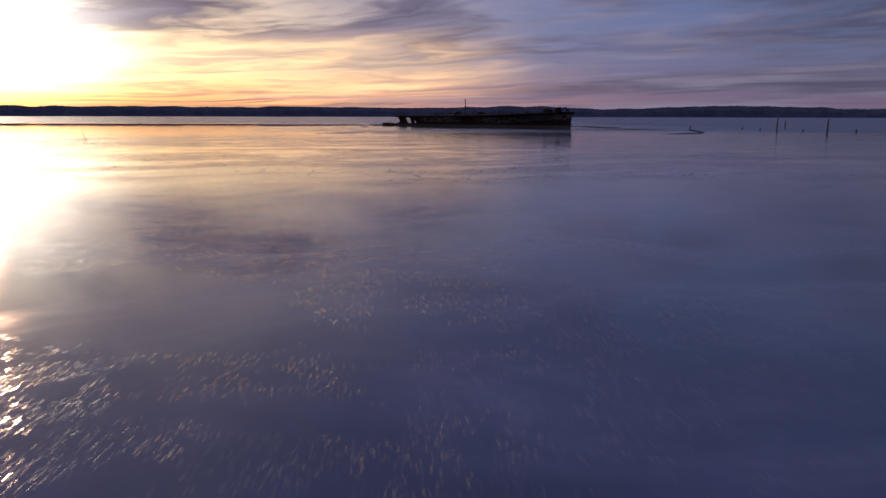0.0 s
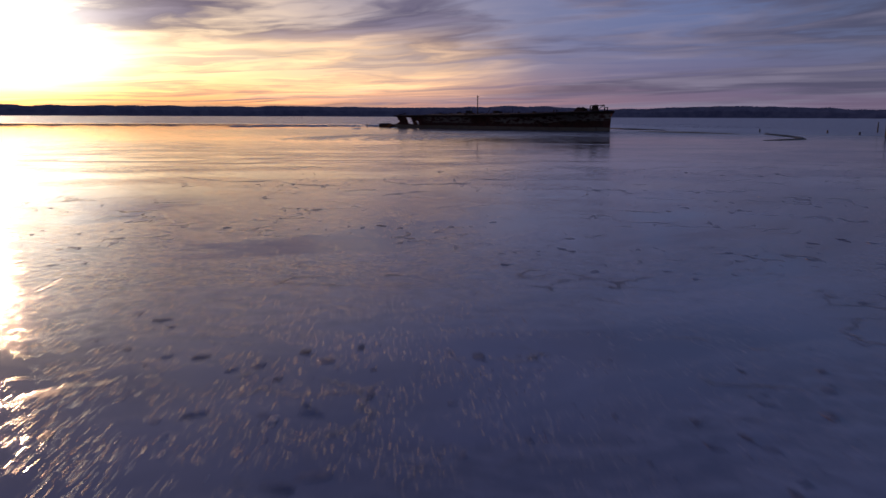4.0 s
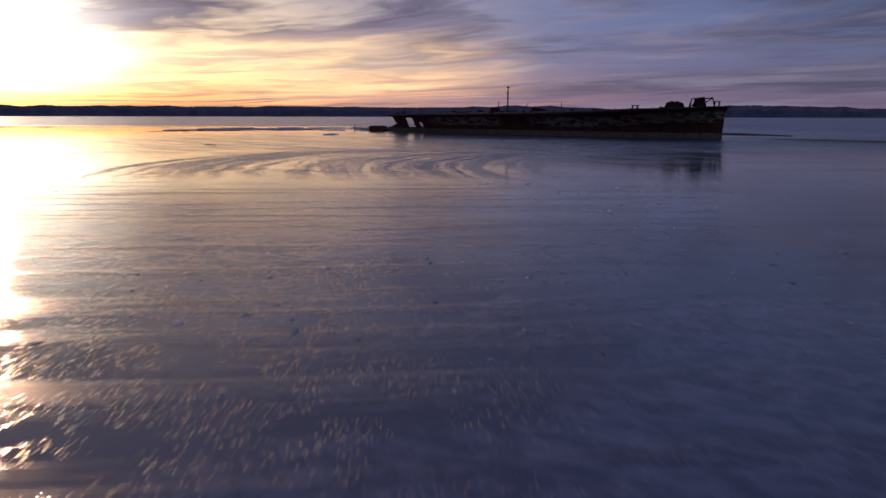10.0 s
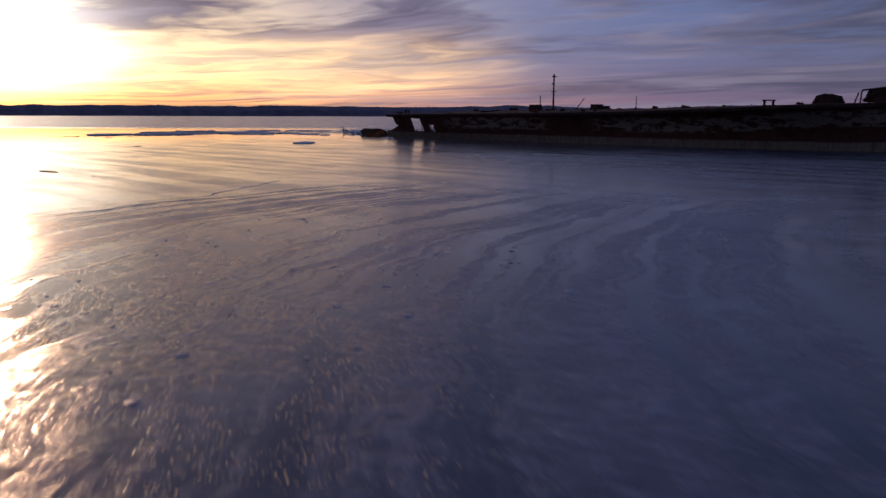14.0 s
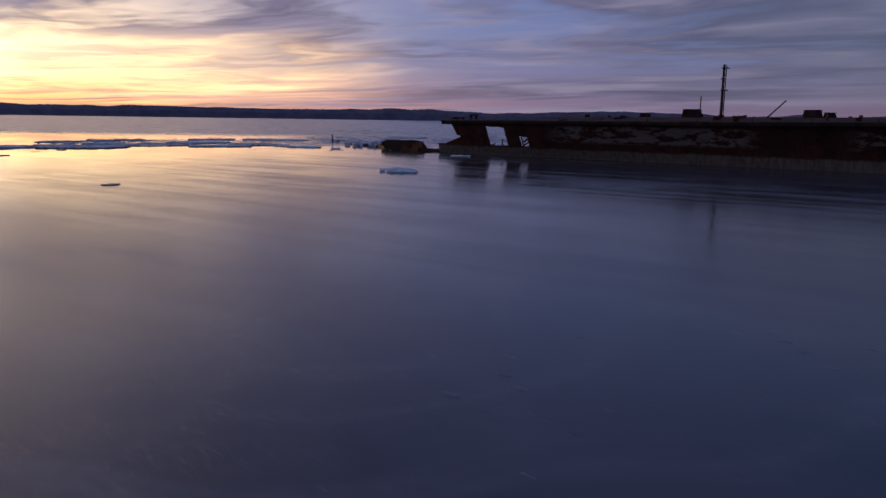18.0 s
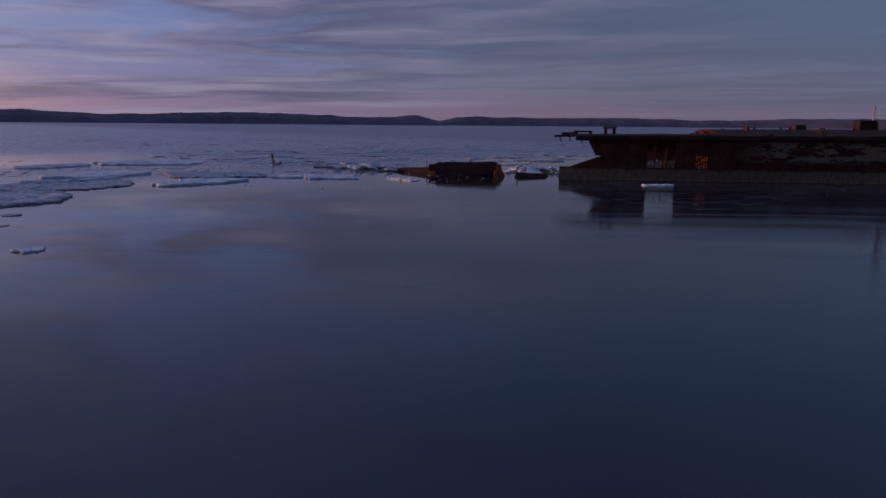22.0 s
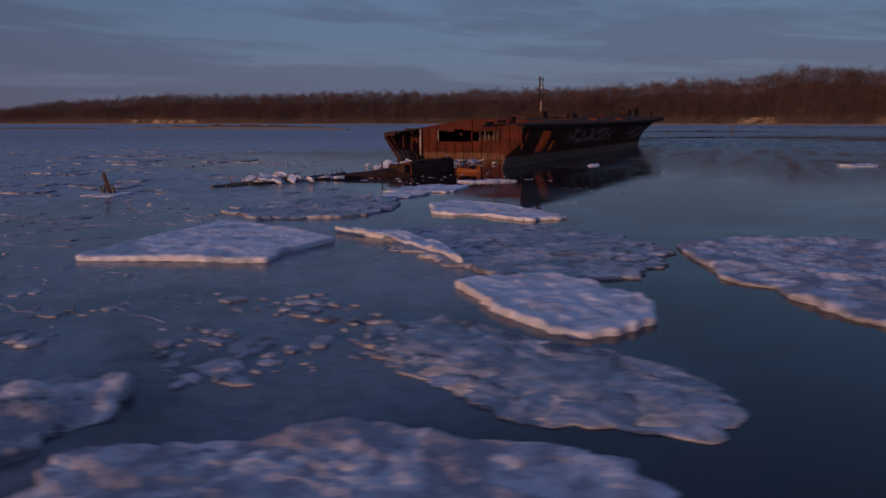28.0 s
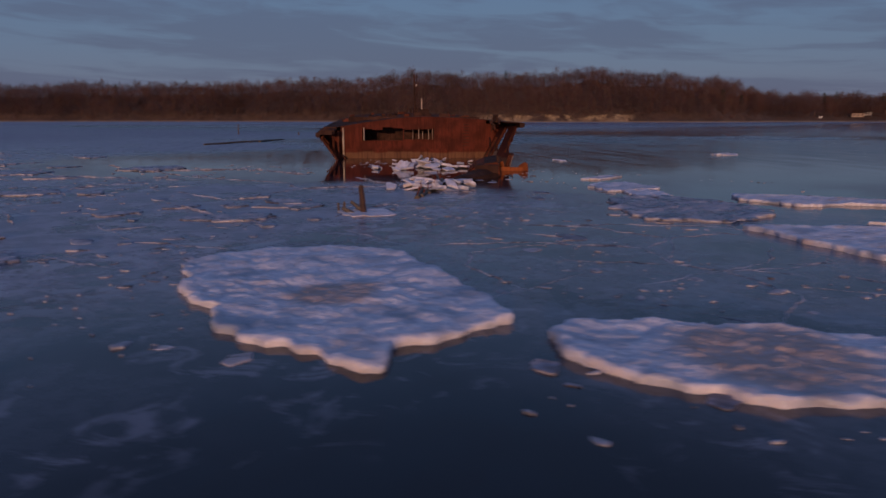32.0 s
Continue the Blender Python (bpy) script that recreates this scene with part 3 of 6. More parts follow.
def sheet(bm, pts, thick):
    """A thick plate through four or more corner points in order."""
    pts = [Vector(p) for p in pts]
    nrm = (pts[1] - pts[0]).cross(pts[-1] - pts[0]).normalized() * thick
    a = [bm.verts.new(p) for p in pts]
    b = [bm.verts.new(p + nrm) for p in pts]
    bm.faces.new(a[::-1])
    bm.faces.new(b)
    for i in range(len(pts)):
        j = (i + 1) % len(pts)
        bm.faces.new((a[i], a[j], b[j], b[i]))


def mesh_of(name, bm, mat, smooth=False):
    bmesh.ops.recalc_face_normals(bm, faces=bm.faces)
    me = bpy.data.meshes.new(name)
    bm.to_mesh(me)
    bm.free()
    me.materials.append(mat)
    if smooth:
        me.shade_smooth()
    return me


def part(name, bm, mat, parent, label="", smooth=False):
    ob = new(name, mesh_of(name, bm, mat, smooth))
    ob.parent = parent
    if label:
        tagged(ob, label)
    return ob


def thing(name, m, label, category, group="", kind=""):
    ob = new(name)
    ob.empty_display_size = 0.1
    ob.matrix_basis = m
    return tagged(ob, label, category, group, kind)


def lone(name, bm, mat, m, label, category, group="", kind="", smooth=False):
    ob = new(name, mesh_of(name, bm, mat, smooth))
    ob.matrix_basis = m
    return tagged(ob, label, category, group, kind)


def raw(name, verts, faces, mat, label, category, kind="stuff", smooth=False):
    me = bpy.data.meshes.new(name)
    me.from_pydata(verts, [], faces)
    me.materials.append(mat)
    if smooth:
        me.shade_smooth()
    return tagged(new(name, me), label, category, "", kind)


def lerp(xs, ys, x):
    return float(np.interp(x, xs, ys))


def hum(x, y=0.0, z=0.0):
    return noise.noise((x, y, z))


# ---------------------------------------------------------------- river and banks
def river():
    """One sheet to the horizon, finer round the wreck."""
    verts, faces = [(110, 150, 0)], []
    rings, seg = [20, 60, 140, 300, 700, 1500, 3200, 4900], 64
    for r in rings:
        verts += [(110 + r * math.cos(i * math.tau / seg), 150 + r * math.sin(i * math.tau / seg), 0) for i in range(seg)]
    faces += [(0, 1 + i, 1 + (i + 1) % seg) for i in range(seg)]
    for k in range(len(rings) - 1):
        a, b = 1 + k * seg, 1 + (k + 1) * seg
        faces += [(a + i, b + i, b + (i + 1) % seg, a + (i + 1) % seg) for i in range(seg)]
    raw("water", verts, faces, WATER, "still dark river skinned with thin new ice", "water", "structure")


river()
CX, CY = 60.0, 190.0                # the banks are laid out round this point


def spot(az, r, z=0.0):
    a = radians(az)
    return Vector((CX - math.sin(a) * r, CY + math.cos(a) * r, z))


# near wooded shore: bearing, distance of the water's edge, height of the ground behind
AZ_ = [-215, -200, -185, -170, -161, -157, -148, -137, -125, -116, -105, -94, -86, -79, -75, -73]
SH_ = [700, 760, 800, 760, 690, 600, 590, 610, 700, 760, 820, 900, 1050, 1300, 1480, 1540]
HT_ = [14, 15, 15, 13, 13, 29, 34, 35, 30, 27, 26, 26, 28, 23, 8, 1]


def shore(az):
    return lerp(AZ_, SH_, az) + 14 * hum(az * 0.31) + 5 * hum(az * 1.7)


def ground(az, back):
    top = lerp(AZ_, HT_, az) * (1 + 0.18 * hum(az * 0.22, 3.1))
    return max(top * (1 - math.exp(-max(back - 6, 0) / 45.0)) + min(back, 14) * 0.16, -0.4) + 0.7 * hum(az * 2.1, back * 0.05)


def near_shore():
    verts, faces = [], []
    backs = [-25, 0, 4, 9, 14, 20, 28, 40, 60, 95, 150, 260]
    azs = np.arange(-215, -72.4, 0.5)
    for az in azs:
        for bk in backs:
            p = spot(az, shore(az) + bk)
            verts.append((p.x, p.y, -0.6 if bk < 0 else ground(az, bk)))
    w = len(backs)
    for i in range(len(azs) - 1):
        for j in range(w - 1):
            a = i * w + j
            faces.append((a, a + 1, a + w + 1, a + w))
    raw("near_shore", verts, faces, LAND, "low wooded river bluff with bare sand slips", "shore", "structure", True)


near_shore()


def shore_ice():
    """A shelf of rough pale ice frozen to the foot of the bluff."""
    verts, faces = [], []
    azs = np.arange(-214, -74, 0.4)
    for az in azs:
        e = shore(az)
        w = lerp([-214, -140, -122, -100, -74], [60, 60, 240, 420, 500], az) + 40 * hum(az * 0.17, 5.0) + 8 * hum(az * 1.3)
        for r, z in ((e - w, -0.02), (e - w + 1.5, 0.05), (e - w * 0.5, 0.10), (e + 2, 0.16)):
            p = spot(az, r)
            verts.append((p.x, p.y, z))
    for i in range(len(azs) - 1):
        for j in range(3):
            a = i * 4 + j
            faces.append((a, a + 1, a + 5, a + 4))
    raw("shore_ice", verts, faces, CRUST, "shelf of rough pale ice along the shore", "ice", "structure")


shore_ice()


def far_shore():
    """The other bank, all round, with a broken tree line."""
    for name, lo, hi, dist, tall in (("far_shore_west", -38.5, 60, 2600, 46), ("far_shore_north", -75, -37, 3500, 48), ("far_shore_south", 60, 160, 2300, 30)):
        verts, faces = [], []
        azs = np.arange(lo, hi, 0.06)
        for az in azs:
            edge = min(1.0, (az - lo) / 3 + 0.25, (hi - az) / 3 + 0.25)
            h = tall * edge * (0.84 + 0.30 * hum(az * 0.11, dist) + 0.10 * hum(az * 0.6, dist)) + 1.6 * hum(az * 4, 9) + 1.3 * hum(az * 14, 2)
            for r, z in ((0, -1), (3, 1.5), (25, h * 0.55), (60, h * 0.93), (120, h), (300, 0)):
                p = spot(az, dist + r + 60 * hum(az * 0.05))
                verts.append((p.x, p.y, z))
        for i in range(len(azs) - 1):
            for j in range(5):
                a = i * 6 + j
                faces.append((a, a + 1, a + 7, a + 6))
        raw(name, verts, faces, FAR, "distant dark wooded bank across the river, haze in its colour", "shore", "structure")


far_shore()

# ---------------------------------------------------------------- the wreck
SHIP = pose(111.6, 169.7, 0, 0, 0, -45)   # x runs from the broken stern to the bow, y across from the port side
MID = 8.0


def deck_z(x, starboard=False):
    """Height of the deck's edge; the starboard quarter has sagged."""
    z = lerp([-2, 0, 13, 30, 45, 55, 65, 76], [3.6, 3.65, 3.75, 3.85, 4.0, 4.25, 4.6, 4.95], x)
    return z - lerp([7, 12, 24, 42], [1.15, 0.85, 0.4, 0.0], x) if starboard else z


def wl_y(x):
    return lerp([-2, 0, 13, 35, 45, 55, 62, 68, 72, 74.2], [0.0, 0.1, 0.7, 0.7, 0.8, 1.4, 2.7, 4.9, 6.8, 7.95], x)


def dk_y(x):
    return lerp([-2, 0, 13, 58, 64, 68.5, 71.5, 73.6, 74.4], [-0.9, -1.2, -1.5, -1.5, -0.7, 1.1, 3.4, 6.0, 7.9], x)


def side(x, z, starboard=False):
    """A point of the hull's skin."""
    f = max(0.0, min(1.0, z / deck_z(x, starboard)))
    y = wl_y(x) + (dk_y(x) - wl_y(x)) * f ** lerp([0, 14, 25, 55], [1.0, 1.0, 1.3, 2.3], x)
    xx = x
    if x > 68.0:                        # the stem stands upright
        xx = x - (x - 68.0) * 0.16 * (1 - 0.4 * f)
    return Vector((xx, 2 * MID - y if starboard else y, z))


def skin(bm, x0, x1, z0, z1, starboard, thick=0.03, nx=3, nz=3, off=0.0, ragged=0.0, seed=0.0):
    """A curved, slightly buckled plate of the hull's side."""
    out = 1 if starboard else -1
    layers = []
    for t in (off + thick, off):
        rows = []
        for i in range(nx + 1):
            col = []
            for j in range(nz + 1):
                x, zt = x0 + (x1 - x0) * i / nx, z1 if z1 is not None else deck_z(x0 + (x1 - x0) * i / nx, starboard) - 0.3
                z = z0 + (zt - z0) * j / nz
                if ragged:
                    x += ragged * hum(x * 1.3 + seed, z * 2.1) * (i in (0, nx))
                    z += ragged * hum(x * 1.7, z * 1.9 + seed) * (j in (0, nz))
                p = side(x, z, starboard)
                p.y += out * (t + 0.025 * hum(x * 0.9 + seed, z * 1.3, seed))
                col.append(bm.verts.new(p))
            rows.append(col)
        layers.append(rows)
    a, b = layers
    for i in range(nx):
        for j in range(nz):
            bm.faces.new((a[i][j], a[i + 1][j], a[i + 1][j + 1], a[i][j + 1]))
            bm.faces.new((b[i][j], b[i][j + 1], b[i + 1][j + 1], b[i + 1][j]))
    rim = [(i, 0) for i in range(nx)] + [(nx, j) for j in range(nz)] + [(i, nz) for i in range(nx, 0, -1)] + [(0, j) for j in range(nz, 0, -1)]
    for n, (i, j) in enumerate(rim):
        k, m = rim[(n + 1) % len(rim)]
        bm.faces.new((a[i][j], b[i][j], b[k][m], a[k][m]))


wreck = thing("ship_wreck", SHIP, "rusted steel ferry wreck aground in thin ice, stern broken open", "wreck")


def hull_sides():
    zs = (-0.9, 1.0, 2.1, 3.1)
    zsag = (-0.9, 0.8, 1.5, 2.1)
    port = [-1.0, 2.4, 6.0, 8.4, 10.0, 11.1, 13.2] + list(np.linspace(16.2, 73.2, 20)) + [74.2]
    star = [7.4, 9.6, 13.2] + list(np.linspace(16.2, 73.2, 20)) + [74.2]
    for starboard, xs in ((False, port), (True, star)):
        for i in range(len(xs) - 1):
            x0, x1 = float(xs[i]), float(xs[i + 1])
            for k in range(4):
                use = zsag if starboard and x0 < 40 else zs
                z0, z1 = use[k], use[k + 1] if k < 3 else None
                if not starboard:
                    if i == 0 and k > 0:
                        continue
                    if i == 2 and k in (1, 2):
                        continue
                    if i == 4 and k == 1:
                        continue
                rough = 0.22 if (x1 < 14 and k > 0) else 0.0
                bm = bmesh.new()
                skin(bm, x0 - 0.04, x1 + 0.04, z0 - 0.05, z1 + 0.05 if z1 else None, starboard, 0.03, 3, 2, 0.012 * ((i + k) % 2), rough, 3.7 * i + k)
                part("hull_plate", bm, HULL, wreck, "" if k else "mud-stained lower hull plate")
    # torn scrap of plating where the port side ends
    for pts in (((-0.6, 0.1, 0.9), (2.4, -0.1, 0.95), (2.5, -0.2, 2.0), (1.6, -0.15, 1.7)), ((1.9, -0.55, 2.0), (2.6, -0.5, 2.0), (2.6, -0.9, 3.3), (1.2, -0.8, 3.3))):
        bm = bmesh.new()
        sheet(bm, pts, 0.05)
        part("torn_plate", bm, RUST, wreck, "torn rusty plate edge")


hull_sides()


def hole_braces():
    for p, q in (((10.0, 0.3, 1.1), (11.0, 0.3, 1.6)), ((10.1, 0.3, 1.5), (10.9, 0.3, 2.1)), ((7.5, 0.2, 0.9), (7.4, 0.2, 1.75)), ((6.1, 0.15, 1.0), (6.6, 0.1, 1.25))):
        bm = bmesh.new()
        tube(bm, p, q, 0.09, 0.06, 5)
        part("broken_brace", bm, DARK, wreck)


hole_braces()


def frames():
    """Ribs standing inside the opened stern."""
    for starboard, lo, hi in ((False, -0.7, 11.9), (True, 7.7, 11.9)):
        x = lo
        while x < hi:
            if not starboard and 6.0 < x < 8.4:
                x += 0.78
                continue
            top = 0.9 if (not starboard and x < 1.8) else deck_z(x, starboard) - 0.35
            bm = bmesh.new()
            n, wide = 6, 0.16
            for a, b in ((0.03, wide),):
                prev = None
                for j in range(n + 1):
                    z = -0.6 + (top + 0.6) * j / n
                    p = side(x, max(z, 0.0), starboard)
                    s = -1 if starboard else 1
                    ring = [bm.verts.new((x + dx, p.y + s * dy, z)) for dx, dy in ((0, a), (0.07, a), (0.07, b), (0, b))]
                    if prev:
                        for q in range(4):
                            bm.faces.new((prev[q], prev[(q + 1) % 4], ring[(q + 1) % 4], ring[q]))
                    else:
                        bm.faces.new(ring[::-1])
                    prev = ring
                bm.faces.new(prev)
            part("frame", bm, FRAME, wreck)
            x += 0.78 + 0.06 * hum(x * 3.3)


frames()


def guard():
    """The heavy rubbing strake under the deck's edge."""
    for starboard in (False, True):
        xs = np.arange(8.0 if starboard else 0.2, 74.3, 3.0)
        for i, x0 in enumerate(xs):
            x1 = min(float(x0) + 3.0, 74.35)
            bm = bmesh.new()
            prev = None
            s = 1 if starboard else -1
            for j in range(4):
                x = float(x0) + (x1 - float(x0)) * j / 3
                p = side(x, deck_z(x, starboard), starboard)
                sag = 0.03 * hum(x * 0.8, 4.0 * s)
                z = deck_z(x, starboard) + sag
                ring = [bm.verts.new((p.x, p.y + s * dy, z + dz)) for dy, dz in ((-0.25, -0.42), (0.10, -0.40), (0.17, -0.30), (0.17, -0.06), (0.10, 0.0), (-0.25, 0.02))]
                if prev:
                    for q in range(6):
                        bm.faces.new((prev[q], prev[(q + 1) % 6], ring[(q + 1) % 6], ring[q]))
                else:
                    bm.faces.new(ring[::-1])
                prev = ring
            bm.faces.new(prev)
            part("rubbing_strake", bm, DARK, wreck)


guard()


def crown(x, y):
    """Height of the cambered deck."""
    lo, hi = dk_y(x), 2 * MID - dk_y(x)
    f = (y - lo) / max(hi - lo, 0.1)
    f = max(0.0, min(1.0, f))
    sag = (deck_z(x) - deck_z(x, True)) * max(0.0, (f - 0.45) / 0.55) ** 1.2
    return deck_z(x) - sag + 0.72 * math.sin(math.pi * max(0, min(1, f))) ** 1.1 * lerp([0, 13, 40, 60, 75], [0.6, 0.7, 0.66, 0.42, 0.1], x)


def deck():
    rng = random.Random(5)
    xs = list(np.arange(12.1, 73.5, 3.06))
    for i, x0 in enumerate(xs):
        x1 = min(x0 + 3.06, 74.1)
        for k in range(4):
            if rng.random() < 0.06 and 0 < k < 3:
                continue
            bm = bmesh.new()
            nx, ny = 2, 3
            lay = []
            for t in (0.0, -0.05):
                rows = []
                for a in range(nx + 1):
                    x = x0 + (x1 - x0) * a / nx
                    lo, hi = dk_y(x) + 0.05, 2 * MID - dk_y(x) - 0.05
                    rows.append([bm.verts.new((x, yy, crown(x, yy) + t + 0.012 * (i % 2) + 0.03 * hum(x, yy))) for yy in [lo + (hi - lo) * (k + b / ny) / 4 for b in range(ny + 1)]])
                lay.append(rows)
            u, d = lay
            for a in range(nx):
                for b in range(ny):
                    bm.faces.new((u[a][b], u[a + 1][b], u[a + 1][b + 1], u[a][b + 1]))
                    bm.faces.new((d[a][b], d[a][b + 1], d[a + 1][b + 1], d[a + 1][b]))
            rim = [(a, 0) for a in range(nx)] + [(nx, b) for b in range(ny)] + [(a, ny) for a in range(nx, 0, -1)] + [(0, b) for b in range(ny, 0, -1)]
            for n, (a, b) in enumerate(rim):
                c, e = rim[(n + 1) % len(rim)]
                bm.faces.new((u[a][b], d[a][b], d[c][e], u[c][e]))
            part("deck_plate", bm, DARK, wreck)
    # narrow waterways of deck left along the sides of the broken stern, sagging at their ends
    for starboard, lo, hi in ((False, -0.3, 12.1), (True, 7.6, 12.1)):
        x = lo
        while x < hi - 0.1:
            x1 = min(x + 1.4, hi)
            bm = bmesh.new()
            w0 = 1.3 + 0.8 * hum(x * 1.7, 8.0) + 0.08 * (x - lo)
            pts = []
            for xx, ww in ((x, w0), (x1, w0 + 0.25 * hum(x * 5))):
                for yy in (dk_y(xx) + 0.1, dk_y(xx) + ww):
                    y2 = 2 * MID - yy if starboard else yy
                    pts.append((xx, y2, deck_z(xx, starboard) + 0.02 + 0.06 * (yy - dk_y(xx))))
            sheet(bm, (pts[0], pts[1], pts[3], pts[2]), 0.06)
            part("deck_plate", bm, DARK, wreck)
            x = x1


deck()


def bulkhead():
    """The plated wall across the hull, its plates between upright stiffeners, with two openings torn in it."""
    lo, hi, x = 0.55, 15.45, 12.0
    edges = np.linspace(lo, hi, 15)
    for i in range(14):
        y0, y1 = float(edges[i]), float(edges[i + 1])
        yc = 0.5 * (y0 + y1)
        spans = [(-0.7, 0.95), (0.95, None)]
        if 9.3 < yc < 13.2:
            spans = [(-0.7, 0.95), (0.95, 1.75), (3.0 + 0.25 * hum(yc * 2), None)]
        elif 5.9 < yc < 8.9:
            spans = [(-0.7, 0.95), (0.95, 1.85), (2.9 + 0.12 * hum(yc * 3), None)]
        for z0, z1 in spans:
            bm = bmesh.new()
            n, m = 2, 3
            top0, top1 = (z1, z1) if z1 else (crown(x, y0) - 0.03, crown(x, y1) - 0.03)
            front, rear = [], []
            for b in range(m + 1):
                for a in range(n + 1):
                    y = y0 + (y1 - y0) * a / n + (0.01 if a == n else 0)
                    tz = top0 + (top1 - top0) * a / n
                    z = z0 + (tz - z0) * b / m
                    d = 0.05 * hum(y * 1.1, z * 1.4) + 0.012 * (i % 2)
                    front.append(bm.verts.new((x + d, y, z)))
                    rear.append(bm.verts.new((x + d + 0.03, y, z)))
            w = n + 1
            for b in range(m):
                for a in range(n):
                    q = b * w + a
                    bm.faces.new([front[q], front[q + w], front[q + w + 1], front[q + 1]])
                    bm.faces.new([rear[q], rear[q + 1], rear[q + w + 1], rear[q + w]])
            loop = list(range(n)) + [b * w + n for b in range(m)] + [m * w + a for a in range(n, 0, -1)] + [b * w for b in range(m, 0, -1)]
            for s in range(len(loop)):
                p, q = loop[s], loop[(s + 1) % len(loop)]
                bm.faces.new([front[p], front[q], rear[q], rear[p]])
            part("bulkhead_plate", bm, BULK, wreck)
        if i:
            bm = bmesh.new()
            tall = crown(x, y0) - 0.1
            if 9.3 < y0 < 13.2 or 6.2 < y0 < 8.8:
                tall = 1.7
            box(bm, (x - 0.10, y0 - 0.022, -0.5), (x - 0.002, y0 + 0.022, tall))
            box(bm, (x - 0.115, y0 - 0.05, -0.5), (x - 0.10, y0 + 0.05, tall))
            part("stiffener", bm, BULK, wreck)
    # side plates that carry the bulkhead out to the flaring hull
    for starboard in (False, True):
        top = deck_z(x, starboard) - 0.25
        rows = [-0.6 + (top + 0.6) * k / 5 for k in range(6)]
        inner = hi if starboard else lo
        for k in range(5):
            bm = bmesh.new()
            ya, yb = side(x, max(rows[k], 0), starboard).y, side(x, max(rows[k + 1], 0), starboard).y
            sheet(bm, ((x, inner, rows[k]), (x, ya, rows[k]), (x, yb, rows[k + 1]), (x, inner, rows[k + 1])), 0.03)
            part("bulkhead_plate", bm, BULK, wreck)
    for y0, y1, z in ((9.2, 13.3, 1.76), (5.85, 8.95, 1.86), (5.85, 8.95, 2.98)):
        bm = bmesh.new()
        box(bm, (x - 0.09, y0, z - 0.05), (x - 0.01, y1, z + 0.03))
        part("opening_frame", bm, BULK, wreck)
    for y, z0, z1, w in ((13.1, 1.8, 3.1, 0.06), (6.5, 1.9, 2.9, 0.04), (6.1, 1.9, 2.95, 0.03), (7.1, 1.9, 2.7, 0.035), (7.5, 1.95, 2.95, 0.05), (8.1, 1.9, 2.8, 0.03)):
        bm = bmesh.new()
        tube(bm, (x - 0.13, y, z0), (x - 0.12, y + 0.05 * hum(y), z1), w, n=6)
        part("pipe", bm, PALE, wreck, "pale bent pipe")
    # rungs of a ladder hanging on the bulkhead
    for k in range(8):
        bm = bmesh.new()
        tube(bm, (x - 0.14, 2.3, 1.3 + 0.3 * k), (x - 0.14, 2.95, 1.28 + 0.3 * k), 0.03, n=5)
        part("ladder_rung", bm, DARK, wreck)
    # darkened tween-deck space behind the openings: a second wall further in
    bm = bmesh.new()
    box(bm, (20.0, 0.8, -0.7), (20.08, 15.2, 4.2))
    part("inner_bulkhead", bm, DARK, wreck)


bulkhead()


def lining():
    """Rusty plating on the inner face of the port quarter."""
    for x0, x1, spans in ((0.2, 2.6, ((0.0, 1.0),)), (2.6, 4.3, ((0.0, 1.7), (1.7, 3.3))), (4.3, 5.9, ((0.0, 1.7), (1.7, 3.3))), (8.5, 9.9, ((0.0, 1.7), (1.7, 3.3))), (9.9, 11.2, ((2.2, 3.3),)), (11.2, 11.95, ((0.0, 3.3),))):
        for z0, z1 in spans:
            bm = bmesh.new()
            skin(bm, x0, x1, z0, z1, False, 0.02, 2, 2, -0.22, 0.08, x0)
            part("lining_plate", bm, BULK, wreck)


lining()


def starboard_end():
    """What is left of the starboard quarter: a leaning plate, uprights and a white stanchion."""
    for y, x, z0, z1, mat in ((15.2, 11.6, 0.2, 3.1, PALE), (15.6, 10.4, 0.2, 2.8, FRAME), (16.0, 9.3, 0.4, 2.6, FRAME)):
        bm = bmesh.new()
        box(bm, (x, y - 0.09, z0), (x + 0.12, y + 0.09, z1))
        part("stanchion", bm, mat, wreck, "white-painted stanchion" if mat is PALE else "")
    for p, q, r in (((9.0, 15.6, 0.1), (10.2, 16.8, 1.3), 0.07), ((10.5, 14.9, 0.0), (11.6, 16.0, 0.9), 0.06), ((8.2, 16.3, 1.6), (8.6, 17.0, 2.3), 0.08)):
        bm = bmesh.new()
        tube(bm, p, q, r, n=6)
        part("bent_frame", bm, FRAME, wreck)
    for k in range(9):                  # broken knees along the sagging deck edge
        x = 7.4 + 0.62 * k
        bm = bmesh.new()
        zk = deck_z(x, True)
        box(bm, (x, 15.9 + 0.3 * hum(k * 1.3), zk - 0.1), (x + 0.25, 17.2, zk + 0.22 + 0.16 * hum(k * 3.1)))
        part("deck_knee", bm, DARK, wreck)


starboard_end()


